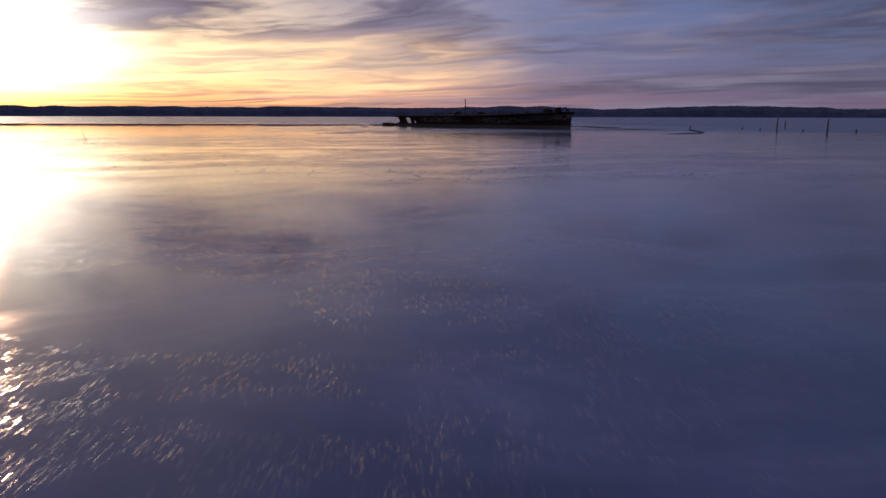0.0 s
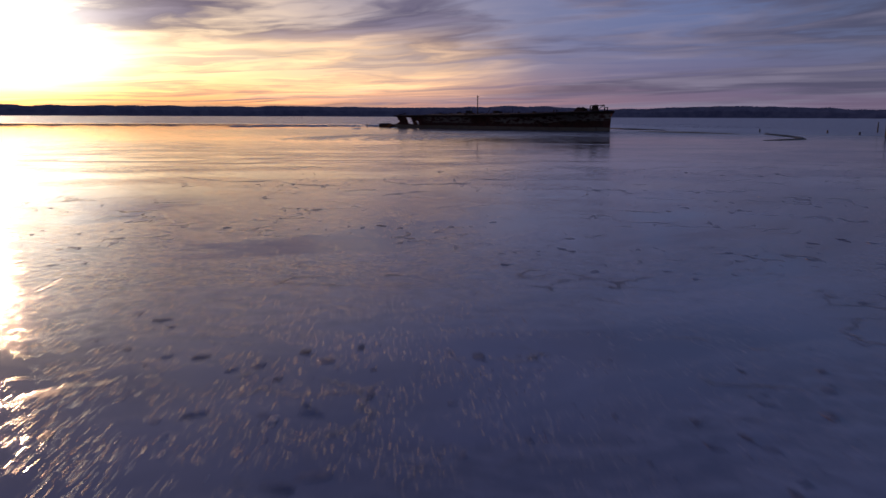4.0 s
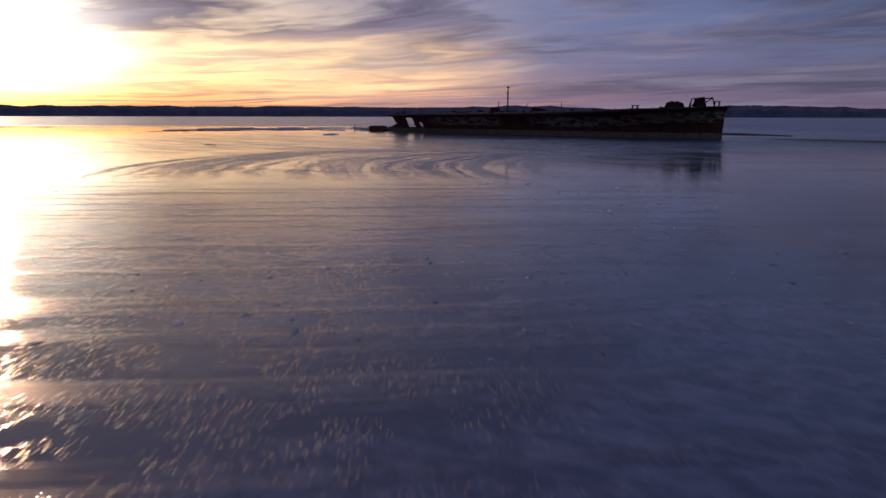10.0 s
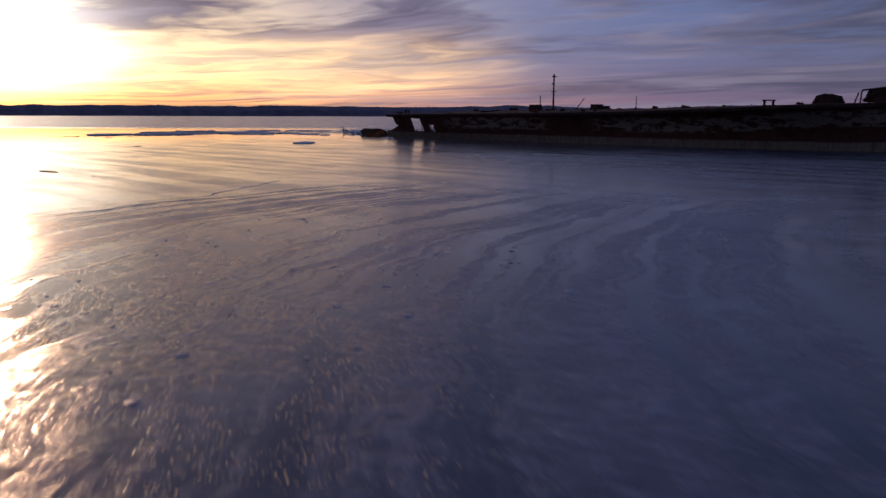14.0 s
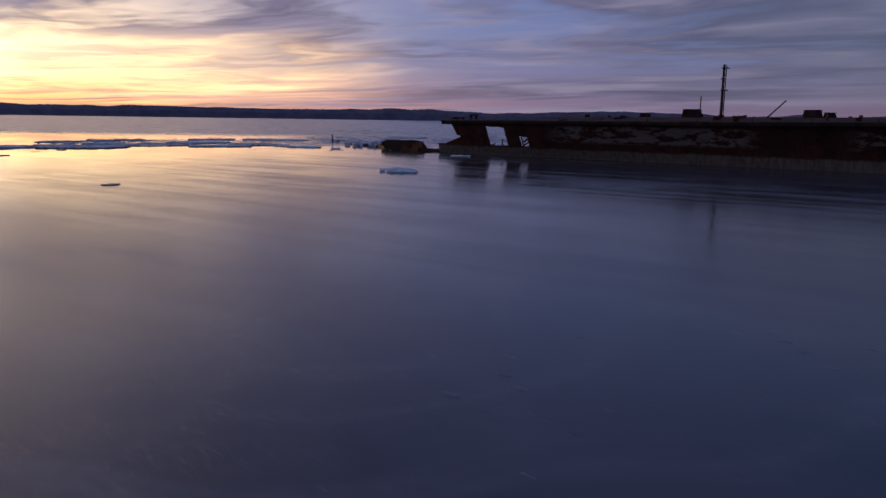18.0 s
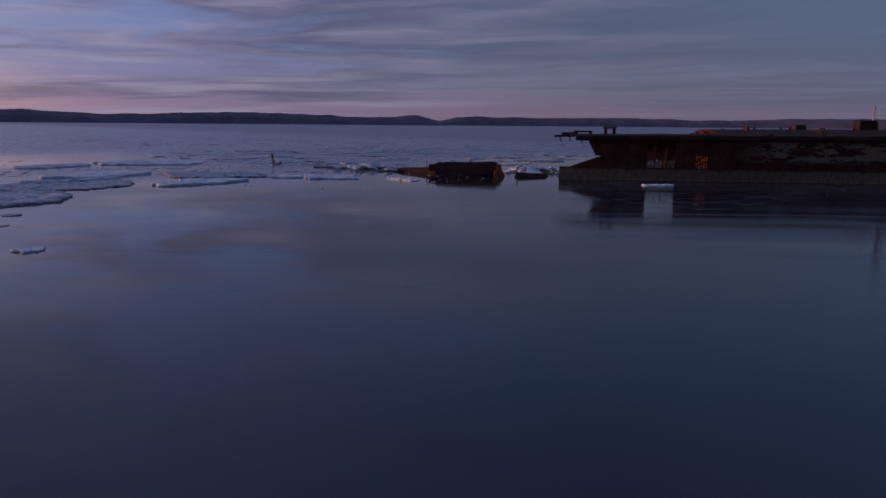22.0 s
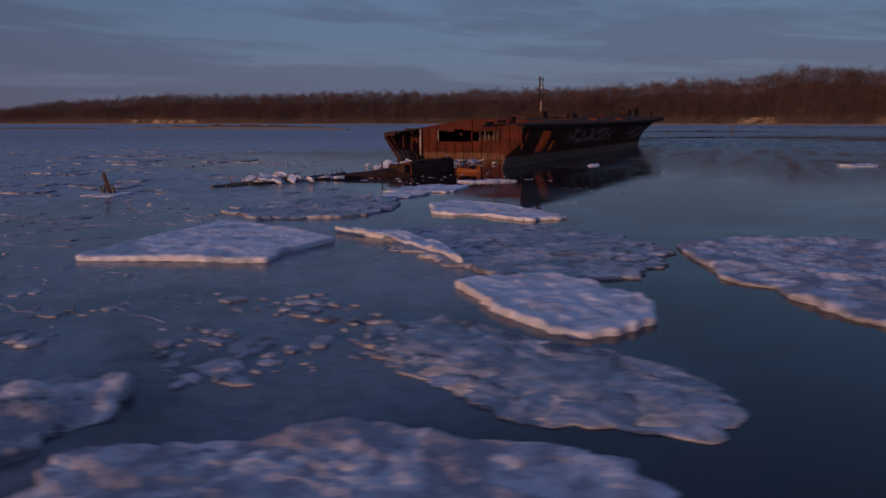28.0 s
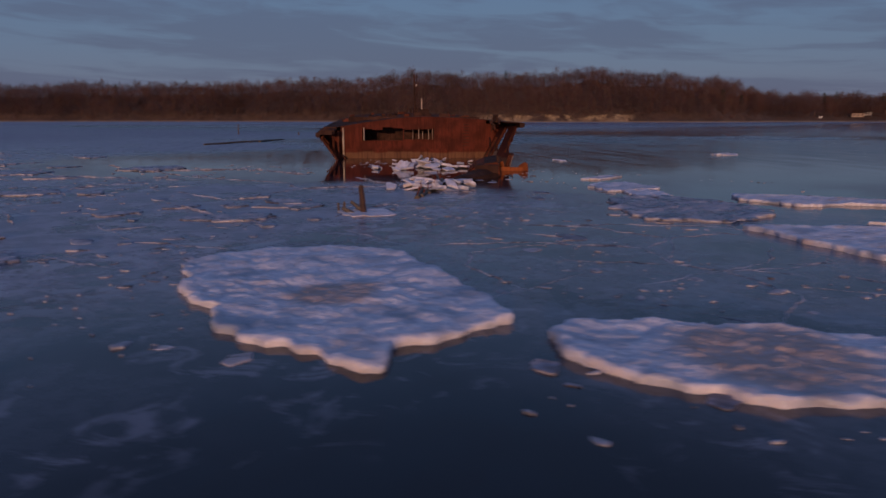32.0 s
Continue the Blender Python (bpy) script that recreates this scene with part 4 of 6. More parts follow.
def bitts(x, y, z, long=0.9, tall=0.75, m=0.0):
    """A pair of mooring bitts with a cross head on a bed plate."""
    at = pose(x, y, z, 0, 0, m)
    bm = bmesh.new()
    box(bm, (-long / 2 - 0.15, -0.22, 0), (long / 2 + 0.15, 0.22, 0.08), at)
    part("bitt_bed", bm, DARK, wreck)
    for s in (-1, 1):
        bm = bmesh.new()
        tube(bm, at @ Vector((s * long / 2, 0, 0.08)), at @ Vector((s * long / 2, 0, tall)), 0.14, 0.13, 10)
        part("bitt_post", bm, DARK, wreck)
    bm = bmesh.new()
    box(bm, (-long / 2 - 0.2, -0.15, tall), (long / 2 + 0.2, 0.15, tall + 0.13), at)
    part("bitt_head", bm, DARK, wreck)


def deck_gear():
    # stern: overhanging beams and bitts on the port quarter
    for p, q, w in (((-1.5, 1.6, 3.55), (2.4, 1.3, 3.66), 0.10), ((-1.0, 1.0, 3.6), (2.2, 0.8, 3.7), 0.08), ((-0.9, 1.7, 3.72), (0.5, 1.6, 3.8), 0.15)):
        bm = bmesh.new()
        tube(bm, p, q, w, w * 0.9, 6)
        part("overhanging_beam", bm, DARK, wreck)
    for x, l in ((-1.0, 0.5), (-0.2, 0.45), (0.8, 0.7)):
        bm = bmesh.new()
        tube(bm, (x, 1.4, 3.55), (x + 0.05, 1.42, 3.55 - l), 0.07, 0.03, 5)
        part("hanging_bracket", bm, DARK, wreck)
    bitts(3.1, 0.8, 3.72, 0.7, 0.5, 3)
    bitts(0.9, 1.0, 3.7, 1.2, 0.2, -4)
    # midships: mast of two poles, stump pole, leaning pole
    z = crown(28.8, 7.0)
    for nm, mat, p, q, r0, r1 in (("mast", DARK, (28.2, 7.5, z - 0.1), (28.15, 7.55, 9.4), 0.14, 0.11), ("mast_pole", DARK, (28.5, 7.2, z - 0.1), (28.45, 7.25, 9.35), 0.055, 0.05),
                                  ("derrick_stump", PALE, (26.4, 6.7, crown(26.4, 6.7) - 0.1), (26.4, 6.7, 6.4), 0.08, 0.07), ("leaning_pole", DARK, (32.6, 7.0, crown(32.6, 7) - 0.05), (34.2, 6.8, 5.9), 0.07, 0.06),
                                  ("stanchion", DARK, (42.3, 7.0, crown(42.3, 7) - 0.1), (42.3, 7.0, 6.0), 0.055, 0.05)):
        bm = bmesh.new()
        tube(bm, p, q, r0, r1, 8)
        part(nm, bm, mat, wreck, "white-painted iron pole" if mat is PALE else "")
    for zz in (6.9, 9.0):
        bm = bmesh.new()
        box(bm, (28.05, 7.1, zz), (28.65, 7.7, zz + 0.08))
        part("mast_band", bm, DARK, wreck)
    bm = bmesh.new()
    tube(bm, (28.1, 7.36, 7.9), (28.1, 7.30, 8.15), 0.09, n=6)
    part("mast_lamp", bm, PALE, wreck)
    bm = bmesh.new()
    tube(bm, (28.2, 7.5, z - 0.05), (28.2, 7.5, z + 0.22), 0.4, 0.3, 10)
    part("mast_step", bm, DARK, wreck)
    # hatch trunks and ventilators
    for x, y, a, b, h in ((25.7, 6.5, 1.7, 1.4, 0.75), (36.6, 6.4, 1.5, 1.3, 0.62), (38.0, 6.4, 0.9, 1.2, 0.38), (20.5, 7.4, 1.0, 0.9, 0.35)):
        zz = crown(x, y)
        bm = bmesh.new()
        vs = box(bm, (x - a / 2, y - b / 2, zz - 0.1), (x + a / 2, y + b / 2, zz + h))
        for v in vs[4:]:
            v.co.x = x + (v.co.x - x) * 0.86
            v.co.y = y + (v.co.y - y) * 0.86
        bmesh.ops.bevel(bm, geom=list(bm.edges), offset=0.05, segments=1, affect="EDGES")
        part("hatch_trunk", bm, DARK, wreck)
        bm = bmesh.new()
        box(bm, (x - a * 0.46, y - b * 0.46, zz + h), (x + a * 0.46, y + b * 0.46, zz + h + 0.05))
        part("hatch_lid", bm, DARK, wreck)
    rng = random.Random(12)
    for _ in range(46):                 # cleats, pipe ends and torn coamings along the deck
        x = rng.uniform(14, 63)
        y = rng.uniform(dk_y(x) + 0.3, 2 * MID - dk_y(x) - 0.3)
        h, w = rng.uniform(0.08, 0.38), rng.uniform(0.1, 0.6)
        zz = crown(x, y)
        bm = bmesh.new()
        box(bm, (-w, -0.07, -0.06), (w, 0.07, h), pose(x, y, zz, rng.uniform(-8, 8), rng.uniform(-12, 12), rng.uniform(0, 180)))
        part("deck_fitting", bm, rng.choice((DARK, DARK, RUST)), wreck)
    for k in range(12):                 # stubs of the old rail
        x = 15 + 4.6 * k
        bm = bmesh.new()
        p = Vector((x, dk_y(x) + 0.35, deck_z(x)))
        tube(bm, p, p + Vector((0.08 * hum(k), 0.0, 0.28 + 0.25 * abs(hum(k * 2.7)))), 0.045, n=5)
        part("rail_stub", bm, DARK, wreck)
    # bow: windlass, ramp gallows, bitts
    zz = crown(66, 6.0)
    for x, r, w in ((65.3, 0.42, 1.5), (66.6, 0.34, 1.1)):
        bm = bmesh.new()
        tube(bm, (x, 6.2 - w / 2, zz + 0.5), (x, 6.2 + w / 2, zz + 0.5), r, n=12)
        part("windlass_drum", bm, DARK, wreck)
    for y in (5.4, 7.0):
        bm = bmesh.new()
        sheet(bm, ((64.6, y, zz - 0.05), (67.4, y, zz - 0.05), (67.0, y, zz + 0.75), (65.9, y, zz + 1.05), (65.0, y, zz + 0.8)), 0.1)
        part("windlass_cheek", bm, DARK, wreck)
    zb = crown(70.5, 6.5)
    for y in (5.2, 7.9):
        for p, q in (((69.3, y, zb - 0.1), (69.4, y, zb + 1.25)), ((69.4, y, zb + 1.2), (71.5, y, zb + 1.42)), ((71.5, y, zb + 1.42), (71.9, y, zb - 0.1)), ((69.5, y, zb + 0.2), (71.4, y, zb + 1.35))):
            bm = bmesh.new()
            tube(bm, p, q, 0.09, n=6)
            part("gallows_bar", bm, DARK, wreck)
    bm = bmesh.new()
    sheet(bm, ((69.55, 5.3, zb + 0.02), (72.0, 5.3, zb - 0.05), (71.5, 5.3, zb + 1.38), (69.95, 5.3, zb + 1.2)), 0.05)
    part("gallows_plate", bm, DARK, wreck)
    bm = bmesh.new()
    tube(bm, (68.4, 6.3, crown(68.4, 6.3) - 0.1), (68.75, 6.3, zb + 1.0), 0.08, n=6)
    part("leaning_pole", bm, DARK, wreck)
    bitts(72.6, 7.2, crown(72.6, 7.2), 0.75, 0.7, 5)
    bitts(62.0, 1.0, crown(62.0, 1.0), 0.9, 0.5, 0)
    bm = bmesh.new()                    # stem bar
    for zlo, zhi in ((-0.9, 1.6), (1.6, 3.2), (3.2, 4.7)):
        a, b = side(74.2, max(zlo, 0)), side(74.2, zhi)
        tube(bm, (a.x + 0.03, 8, zlo), (b.x + 0.03, 8, zhi), 0.12, n=6)
    part("stem_bar", bm, HULL, wreck)


deck_gear()


def stern_fragment():
    """The fallen piece of the stern lying behind the wreck: a long low keel with arched plating on it."""
    at = thing("stern_fragment", SHIP @ pose(-12.0, 3.6, 0, 0, 0, -7), "fallen rusty stern section lying in the ice", "wreckage")
    bm = bmesh.new()
    prev = None
    for i in range(13):
        x = -6.0 + 12.0 * i / 12
        off = 0.42 * max(0.0, -x)
        w, h = lerp([-6, -2, 2, 6.0], [0.25, 0.9, 1.3, 1.0], x), lerp([-6, -4, 0, 4, 6.0], [0.12, 0.32, 0.6, 0.62, 0.3], x) + 0.06 * hum(x * 1.3)
        ring = [bm.verts.new((x, y + off, z)) for y, z in ((-w, -0.3), (-w * 0.9, h * 0.55), (-w * 0.35, h), (w * 0.35, h), (w * 0.9, h * 0.5), (w, -0.3))]
        if prev:
            for q in range(5):
                bm.faces.new((prev[q], prev[q + 1], ring[q + 1], ring[q]))
        else:
            bm.faces.new(ring[::-1])
        prev = ring
    bm.faces.new(prev)
    part("keel_plating", bm, DARK, at)
    # upper strake: slab-sided, canted, closed at both ends
    arch = [(-1.12, 0.1), (-1.12, 0.6), (-1.04, 1.0), (-0.86, 1.14), (0.0, 1.0), (0.75, 0.7), (1.1, 0.36), (1.2, 0.1)]
    for k in range(5):
        x0, x1 = 0.1 + 1.1 * k, 0.1 + 1.1 * (k + 1) + 0.02
        for q in range(7):
            (ya, za), (yb, zb) = arch[q], arch[q + 1]
            f0, f1 = 0.9 + 0.022 * k, 0.9 + 0.022 * (k + 1)
            da, db = 0.12 * hum(k * 1.7, q * 1.1), 0.12 * hum(k * 1.7 + 1.7, q * 1.1)
            bm = bmesh.new()
            sheet(bm, ((x0, ya, za * f0 + da), (x1, ya, za * f1 + db), (x1, yb, zb * f1 + db), (x0, yb, zb * f0 + da)), 0.04)
            part("side_plate", bm, RUST if q > 3 else DARK, at)
    for x, g in ((0.12, 0.9), (5.58, 1.0)):
        bm = bmesh.new()
        sheet(bm, [(x + 0.08 * hum(y * 3, z * 2), y * 0.97, z * g * 0.98) for y, z in arch][::-1 if x < 1 else 1], 0.05)
        part("end_plate", bm, RUST, at)
    bm = bmesh.new()
    box(bm, (-0.55, -1.0, 0.3), (0.12, 0.5, 0.86))
    part("broken_step", bm, DARK, at)
    for k in range(7):
        bm = bmesh.new()
        box(bm, (0.4 + 0.72 * k, -1.06, 1.02), (0.46 + 0.72 * k, -0.9, 1.16 + 0.1 * abs(hum(k * 2.2))))
        part("frame_end", bm, DARK, at)
    for k, p in enumerate((((5.7, -1.0, 0.0), (6.0, 0.3, 0.0), (5.8, 0.2, 0.95), (5.5, -0.8, 1.0)), ((5.8, -1.6, -0.05), (6.5, -1.1, -0.05), (6.2, -1.0, 0.5), (5.8, -1.4, 0.75)),
                           ((5.9, -3.4, -0.05), (6.6, -2.6, -0.05), (6.5, -2.7, 0.35), (6.0, -3.1, 0.65), (5.9, -3.35, 0.55)), ((6.0, -2.4, -0.05), (6.5, -1.7, -0.05), (6.3, -1.9, 0.3)), ((5.6, -0.8, -0.05), (6.2, -3.3, -0.05), (6.25, -3.2, 0.22), (5.65, -0.8, 0.34)))):
        bm = bmesh.new()
        sheet(bm, p, 0.07)
        part("orange_plate", bm, ORANGE, at, "bright orange rusted plate")
    for x, y in ((-1.2, 0.6), (0.3, -0.8), (5.3, 0.8), (5.3, -0.8)):
        bm = bmesh.new()
        tube(bm, (x, y, 0.2), (x + 0.05, y, 1.1), 0.05, n=5)
        part("rib_end", bm, DARK, at)
    # low scrap between the fragment and the hull
    ob = thing("scrap_plate", SHIP @ pose(-3.4, 1.6, 0, 0, 0, 12), "low sunken scrap of hull plate", "wreckage")
    bm = bmesh.new()
    sheet(bm, ((-1.6, -0.3, -0.1), (1.6, -0.2, -0.1), (1.2, 0.0, 0.22), (-1.3, 0.0, 0.32)), 0.08)
    part("plate", bm, DARK, ob)
    bm = bmesh.new()
    tube(bm, (-1.3, 0.0, 0.1), (-1.25, 0.0, 0.75), 0.04, n=5)
    part("rib_end", bm, DARK, ob)


stern_fragment()

# ---------------------------------------------------------------- ice
def floe(corners, thick=0.22, seed=1, rag=0.16, rough=0.05, label="", rings=None, rim=0.03, name="ice_floe", mat=None, lump=1.0):
    """A slab of floating ice over a rough plan outline, with a wavering broken edge and a lumpy snow top."""
    split = rings is None and mat is not SUNK
    pts = [Vector((x, y)) for x, y in corners]
    mid = sum(pts, Vector((0, 0))) / len(pts)
    peri = sum((pts[i] - pts[i - 1]).length for i in range(len(pts)))
    n = max(36, min(190, int(peri / 0.11)))
    line, per = [], peri / n
    for i in range(len(pts)):
        a, b = pts[i], pts[(i + 1) % len(pts)]
        m = max(1, round((b - a).length / per))
        line += [a + (b - a) * (k / m) for k in range(m)]
    for _ in range(2):
        line = [line[i] * 0.5 + (line[i - 1] + line[(i + 1) % len(line)]) * 0.25 for i in range(len(line))]
    out = []
    for p in line:
        d = (p - mid).normalized()
        w = hum(p.x * 0.9, p.y * 0.9, seed) * rag * 1.8 + hum(p.x * 2.6, p.y * 2.6, seed) * rag * 1.3 + hum(p.x * 7, p.y * 7, seed) * rag * 0.5
        out.append(p - mid + d * w)
    size = max((p.length for p in out))
    if rings is None:
        m = max(9, min(40, int(size / 0.13)))
        rings = [1.0, 0.985] + [0.955 * (1 - i / m) for i in range(m)]
    bm = bmesh.new()

    def top(p, r):
        q = p + mid
        h = 0.62 * thick * (0.86 + 0.14 * hum(q.x * 0.5, q.y * 0.5, seed))
        h += lump * (1.3 * rough * hum(q.x * 0.8, q.y * 0.8, seed + 5) + rough * 1.0 * hum(q.x * 2.3, q.y * 2.3, seed) + rough * 0.55 * hum(q.x * 6, q.y * 6, seed))
        h -= lump * rough * 1.6 * max(0.0, hum(q.x * 1.7, q.y * 1.7, seed + 9) - 0.25)
        h += rim * max(0.0, 1 - abs(r - 0.95) / 0.1)
        return max(h, 0.018)

    if split:
        at = thing(name, pose(mid.x, mid.y, 0), label or "flat snow-covered ice floe with a broken edge", "ice floe", "floating ice floes")
    prev = None
    for scale, z in ((0.965, -0.18), (1.0, -0.02), (0.992, 0.02)):
        ring = [bm.verts.new((p.x * scale, p.y * scale, z)) for p in out]
        if prev:
            for i in range(len(ring)):
                j = (i + 1) % len(ring)
                bm.faces.new((prev[i], prev[j], ring[j], ring[i]))
        else:
            bm.faces.new(ring[::-1])
        prev = ring
    if split:
        bm.faces.new(prev)
        part("ice_slab", bm, SLAB, at, "wet glassy ice edge", True)
        bm = bmesh.new()
        prev = [bm.verts.new((p.x * 0.994, p.y * 0.994, 0.012)) for p in out]
    for r in rings:
        ring = [bm.verts.new((p.x * (r + 0.012 * hum(p.x * 5, p.y * 5, seed) * (r == 1.0)), p.y * r, top(p * r, r) * (0.72 if r == 1.0 else 1.0))) for p in out]
        for i in range(len(ring)):
            j = (i + 1) % len(ring)
            bm.faces.new((prev[i], prev[j], ring[j], ring[i]))
        prev = ring
    c = bm.verts.new((0, 0, top(Vector((0, 0)), 0)))
    for i in range(len(prev)):
        bm.faces.new((prev[i], prev[(i + 1) % len(prev)], c))
    if split:
        part("snow_cover", bm, mat or SNOW, at, "", True)
        return at
    return lone(name, bm, mat or SNOW, pose(mid.x, mid.y, 0), label or "flat snow-covered ice floe with a broken edge", "ice floe", "floating ice floes", "", True)


floe([(77.1, 197.4), (76.4, 195.2), (75.0, 192.0), (76.5, 191.3), (78.2, 189.5), (81.4, 191.1), (83.7, 193.0), (80.7, 195.1)], 0.30, 1, 0.10, 0.03, "thick triangular ice floe with a clean snow top")
floe([(70.7, 187.8), (67.9, 187.7), (65.8, 187.0), (65.9, 186.1), (66.3, 185.0), (67.5, 184.3), (68.8, 184.4), (70.4, 184.7), (71.2, 185.4), (70.9, 186.8)], 0.26, 2, 0.12, 0.05, "small thick ice floe with scalloped edge")
floe([(83.9, 184.5), (82.6, 182.6), (80.3, 181.3), (80.8, 179.6), (85.2, 180.2), (88.2, 182.0), (87.0, 183.6)], 0.22, 3, 0.16, 0.04)
floe([(73.3, 187.3), (71.3, 186.1), (70.1, 184.3), (70.9, 182.1), (73.1, 179.9), (75.9, 180.0), (79.3, 181.6), (80.0, 184.9), (79.6, 187.6), (76.6, 187.9)], 0.13, 4, 0.3, 0.05, "low rough grey ice floe frozen with slush", mat=SLUSH)
floe([(80.4, 189.3), (77.9, 187.8), (74.6, 187.0), (73.0, 186.8), (75.8, 186.4), (78.7, 187.3)], 0.36, 5, 0.07, 0.06, "narrow raised ridge of tilted ice")
floe([(66.3, 181.0), (64.1, 180.7), (62.9, 179.9), (62.7, 179.1), (63.2, 178.3), (64.3, 177.4), (64.6, 176.4), (65.4, 175.0), (65.5, 173.7), (66.3, 171.6), (69.6, 171.7), (73.3, 172.8), (74.5, 176.0), (74.2, 179.0), (71.6, 180.2), (68.8, 181.1), (68.2, 180.6)], 0.2, 6, 0.14, 0.07, "broad ice floe with grubby pitted snow", mat=GRUBBY)
floe([(62.8, 176.9), (61.4, 176.7), (60.3, 176.3), (59.0, 175.4), (58.2, 175.0), (57.7, 173.2), (58.3, 170.9), (60.6, 168.7), (63.1, 170.4), (64.3, 172.8), (65.0, 173.7), (64.9, 175.2), (64.1, 176.3), (63.6, 176.2)], 0.26, 7, 0.12, 0.04, "large smooth ice floe with a straight edge")
floe([(62.8, 195.4), (63.6, 194.9), (63.4, 193.2), (63.5, 192.0), (63.3, 191.0), (62.6, 190.3), (62.0, 189.2), (61.3, 188.7), (59.8, 188.3), (58.4, 190.6), (59.2, 193.8), (61.0, 195.9)], 0.14, 8, 0.16, 0.08, "wide grey ice floe with wind-packed snow", mat=GRUBBY)
floe([(69.2, 202.6), (69.7, 201.8), (69.4, 200.7), (69.5, 199.6), (69.3, 198.3), (68.9, 197.9), (68.0, 198.5), (67.7, 199.0), (66.5, 199.6), (65.4, 200.2), (65.2, 202.0), (66.7, 203.6), (68.4, 203.6)], 0.2, 9, 0.2, 0.12, "low lumpy ice floe of refrozen slush", mat=SLUSH)
floe([(66.2, 199.4), (67.2, 198.6), (66.8, 197.4), (66.7, 196.5), (66.4, 195.2), (65.7, 194.5), (64.7, 194.7), (63.9, 195.4), (63.2, 195.9), (62.6, 198.4), (63.2, 200.8), (65.1, 200.1)], 0.2, 29, 0.2, 0.12, "low lumpy ice floe of refrozen slush beside a crack", mat=SLUSH)
floe([(68.0, 190.4), (66.7, 190.8), (65.2, 190.4), (63.1, 189.5), (62.2, 188.4), (61.6, 187.2), (61.9, 186.4), (63.0, 186.0), (64.5, 186.3), (65.8, 187.2), (66.8, 188.1), (68.2, 188.9)], 0.05, 10, 0.2, 0.05, "thin half-sunken sheet of grey slush ice", rim=0.012, mat=SLUSH)
floe([(93.2, 210.3), (89.5, 212.2), (88.2, 212.4), (87.0, 212.9), (85.4, 212.9), (83.5, 212.8), (82.8, 212.4), (83.6, 211.4), (83.3, 210.8), (82.7, 208.9), (84.5, 207.5), (86.3, 206.7), (88.4, 205.6), (90.6, 204.9), (92.6, 206.6), (93.6, 208.8)], 0.26, 11, 0.16, 0.06, "big blue-white ice floe with a brown stain", mat=STAINED)
floe([(81.1, 209.8), (79.7, 210.2), (77.9, 209.8), (76.8, 209.1), (75.8, 208.2), (74.8, 207.6), (74.7, 206.8), (75.1, 205.8), (75.9, 205.2), (77.6, 205.4), (79.1, 206.0), (80.2, 206.8), (81.3, 207.5), (82.0, 208.1), (81.8, 209.0)], 0.26, 12, 0.12, 0.06, "oval ice floe with a muddy snow top", mat=MUDDY)
floe([(87.4, 193.4), (84.4, 191.8), (84.0, 187.8), (86.5, 185.4), (90.4, 184.4), (92.6, 187.0), (89.9, 191.1)], 0.15, 13, 0.24, 0.05, "low rough grey ice floe frozen with slush", mat=SLUSH)
floe([(94, 184.5), (97, 181.5), (96, 178.5), (92.5, 181)], 0.16, 14, 0.2, 0.04)
floe([(99.4, 178.4), (99.3, 174.6), (98.3, 174.4), (98.2, 177.8)], 0.14, 15, 0.12, 0.04, "small white ice floe beside the wreck")
floe([(91.5, 185.8), (93.5, 183.6), (92.8, 182.0), (90.4, 184.0)], 0.14, 16, 0.2, 0.04)
floe([(69.9, 157.1), (70.3, 156.2), (69.4, 155.9), (69.1, 156.7)], 0.08, 17, 0.16, 0.05, "small thin plate of ice frozen flat")
floe([(111.2, 162.2), (113.0, 160.8), (112.6, 160.2), (110.6, 161.5)], 0.12, 18, 0.14, 0.06, "small white lump of ice by the hull")

floe([(102.6, 141.0), (104.3, 141.2), (105.4, 139.6), (105.0, 137.6), (103.4, 137.6), (102.5, 139.0)], 0.13, 19, 0.2, 0.10, "small ragged ice floe alone on thin ice")
floe([(87.1, 128.6), (88.0, 128.7), (87.9, 128.0), (87.2, 128.1)], 0.02, 20, 0.08, 0.01, "small thin plate of ice frozen flat", mat=SUNK)


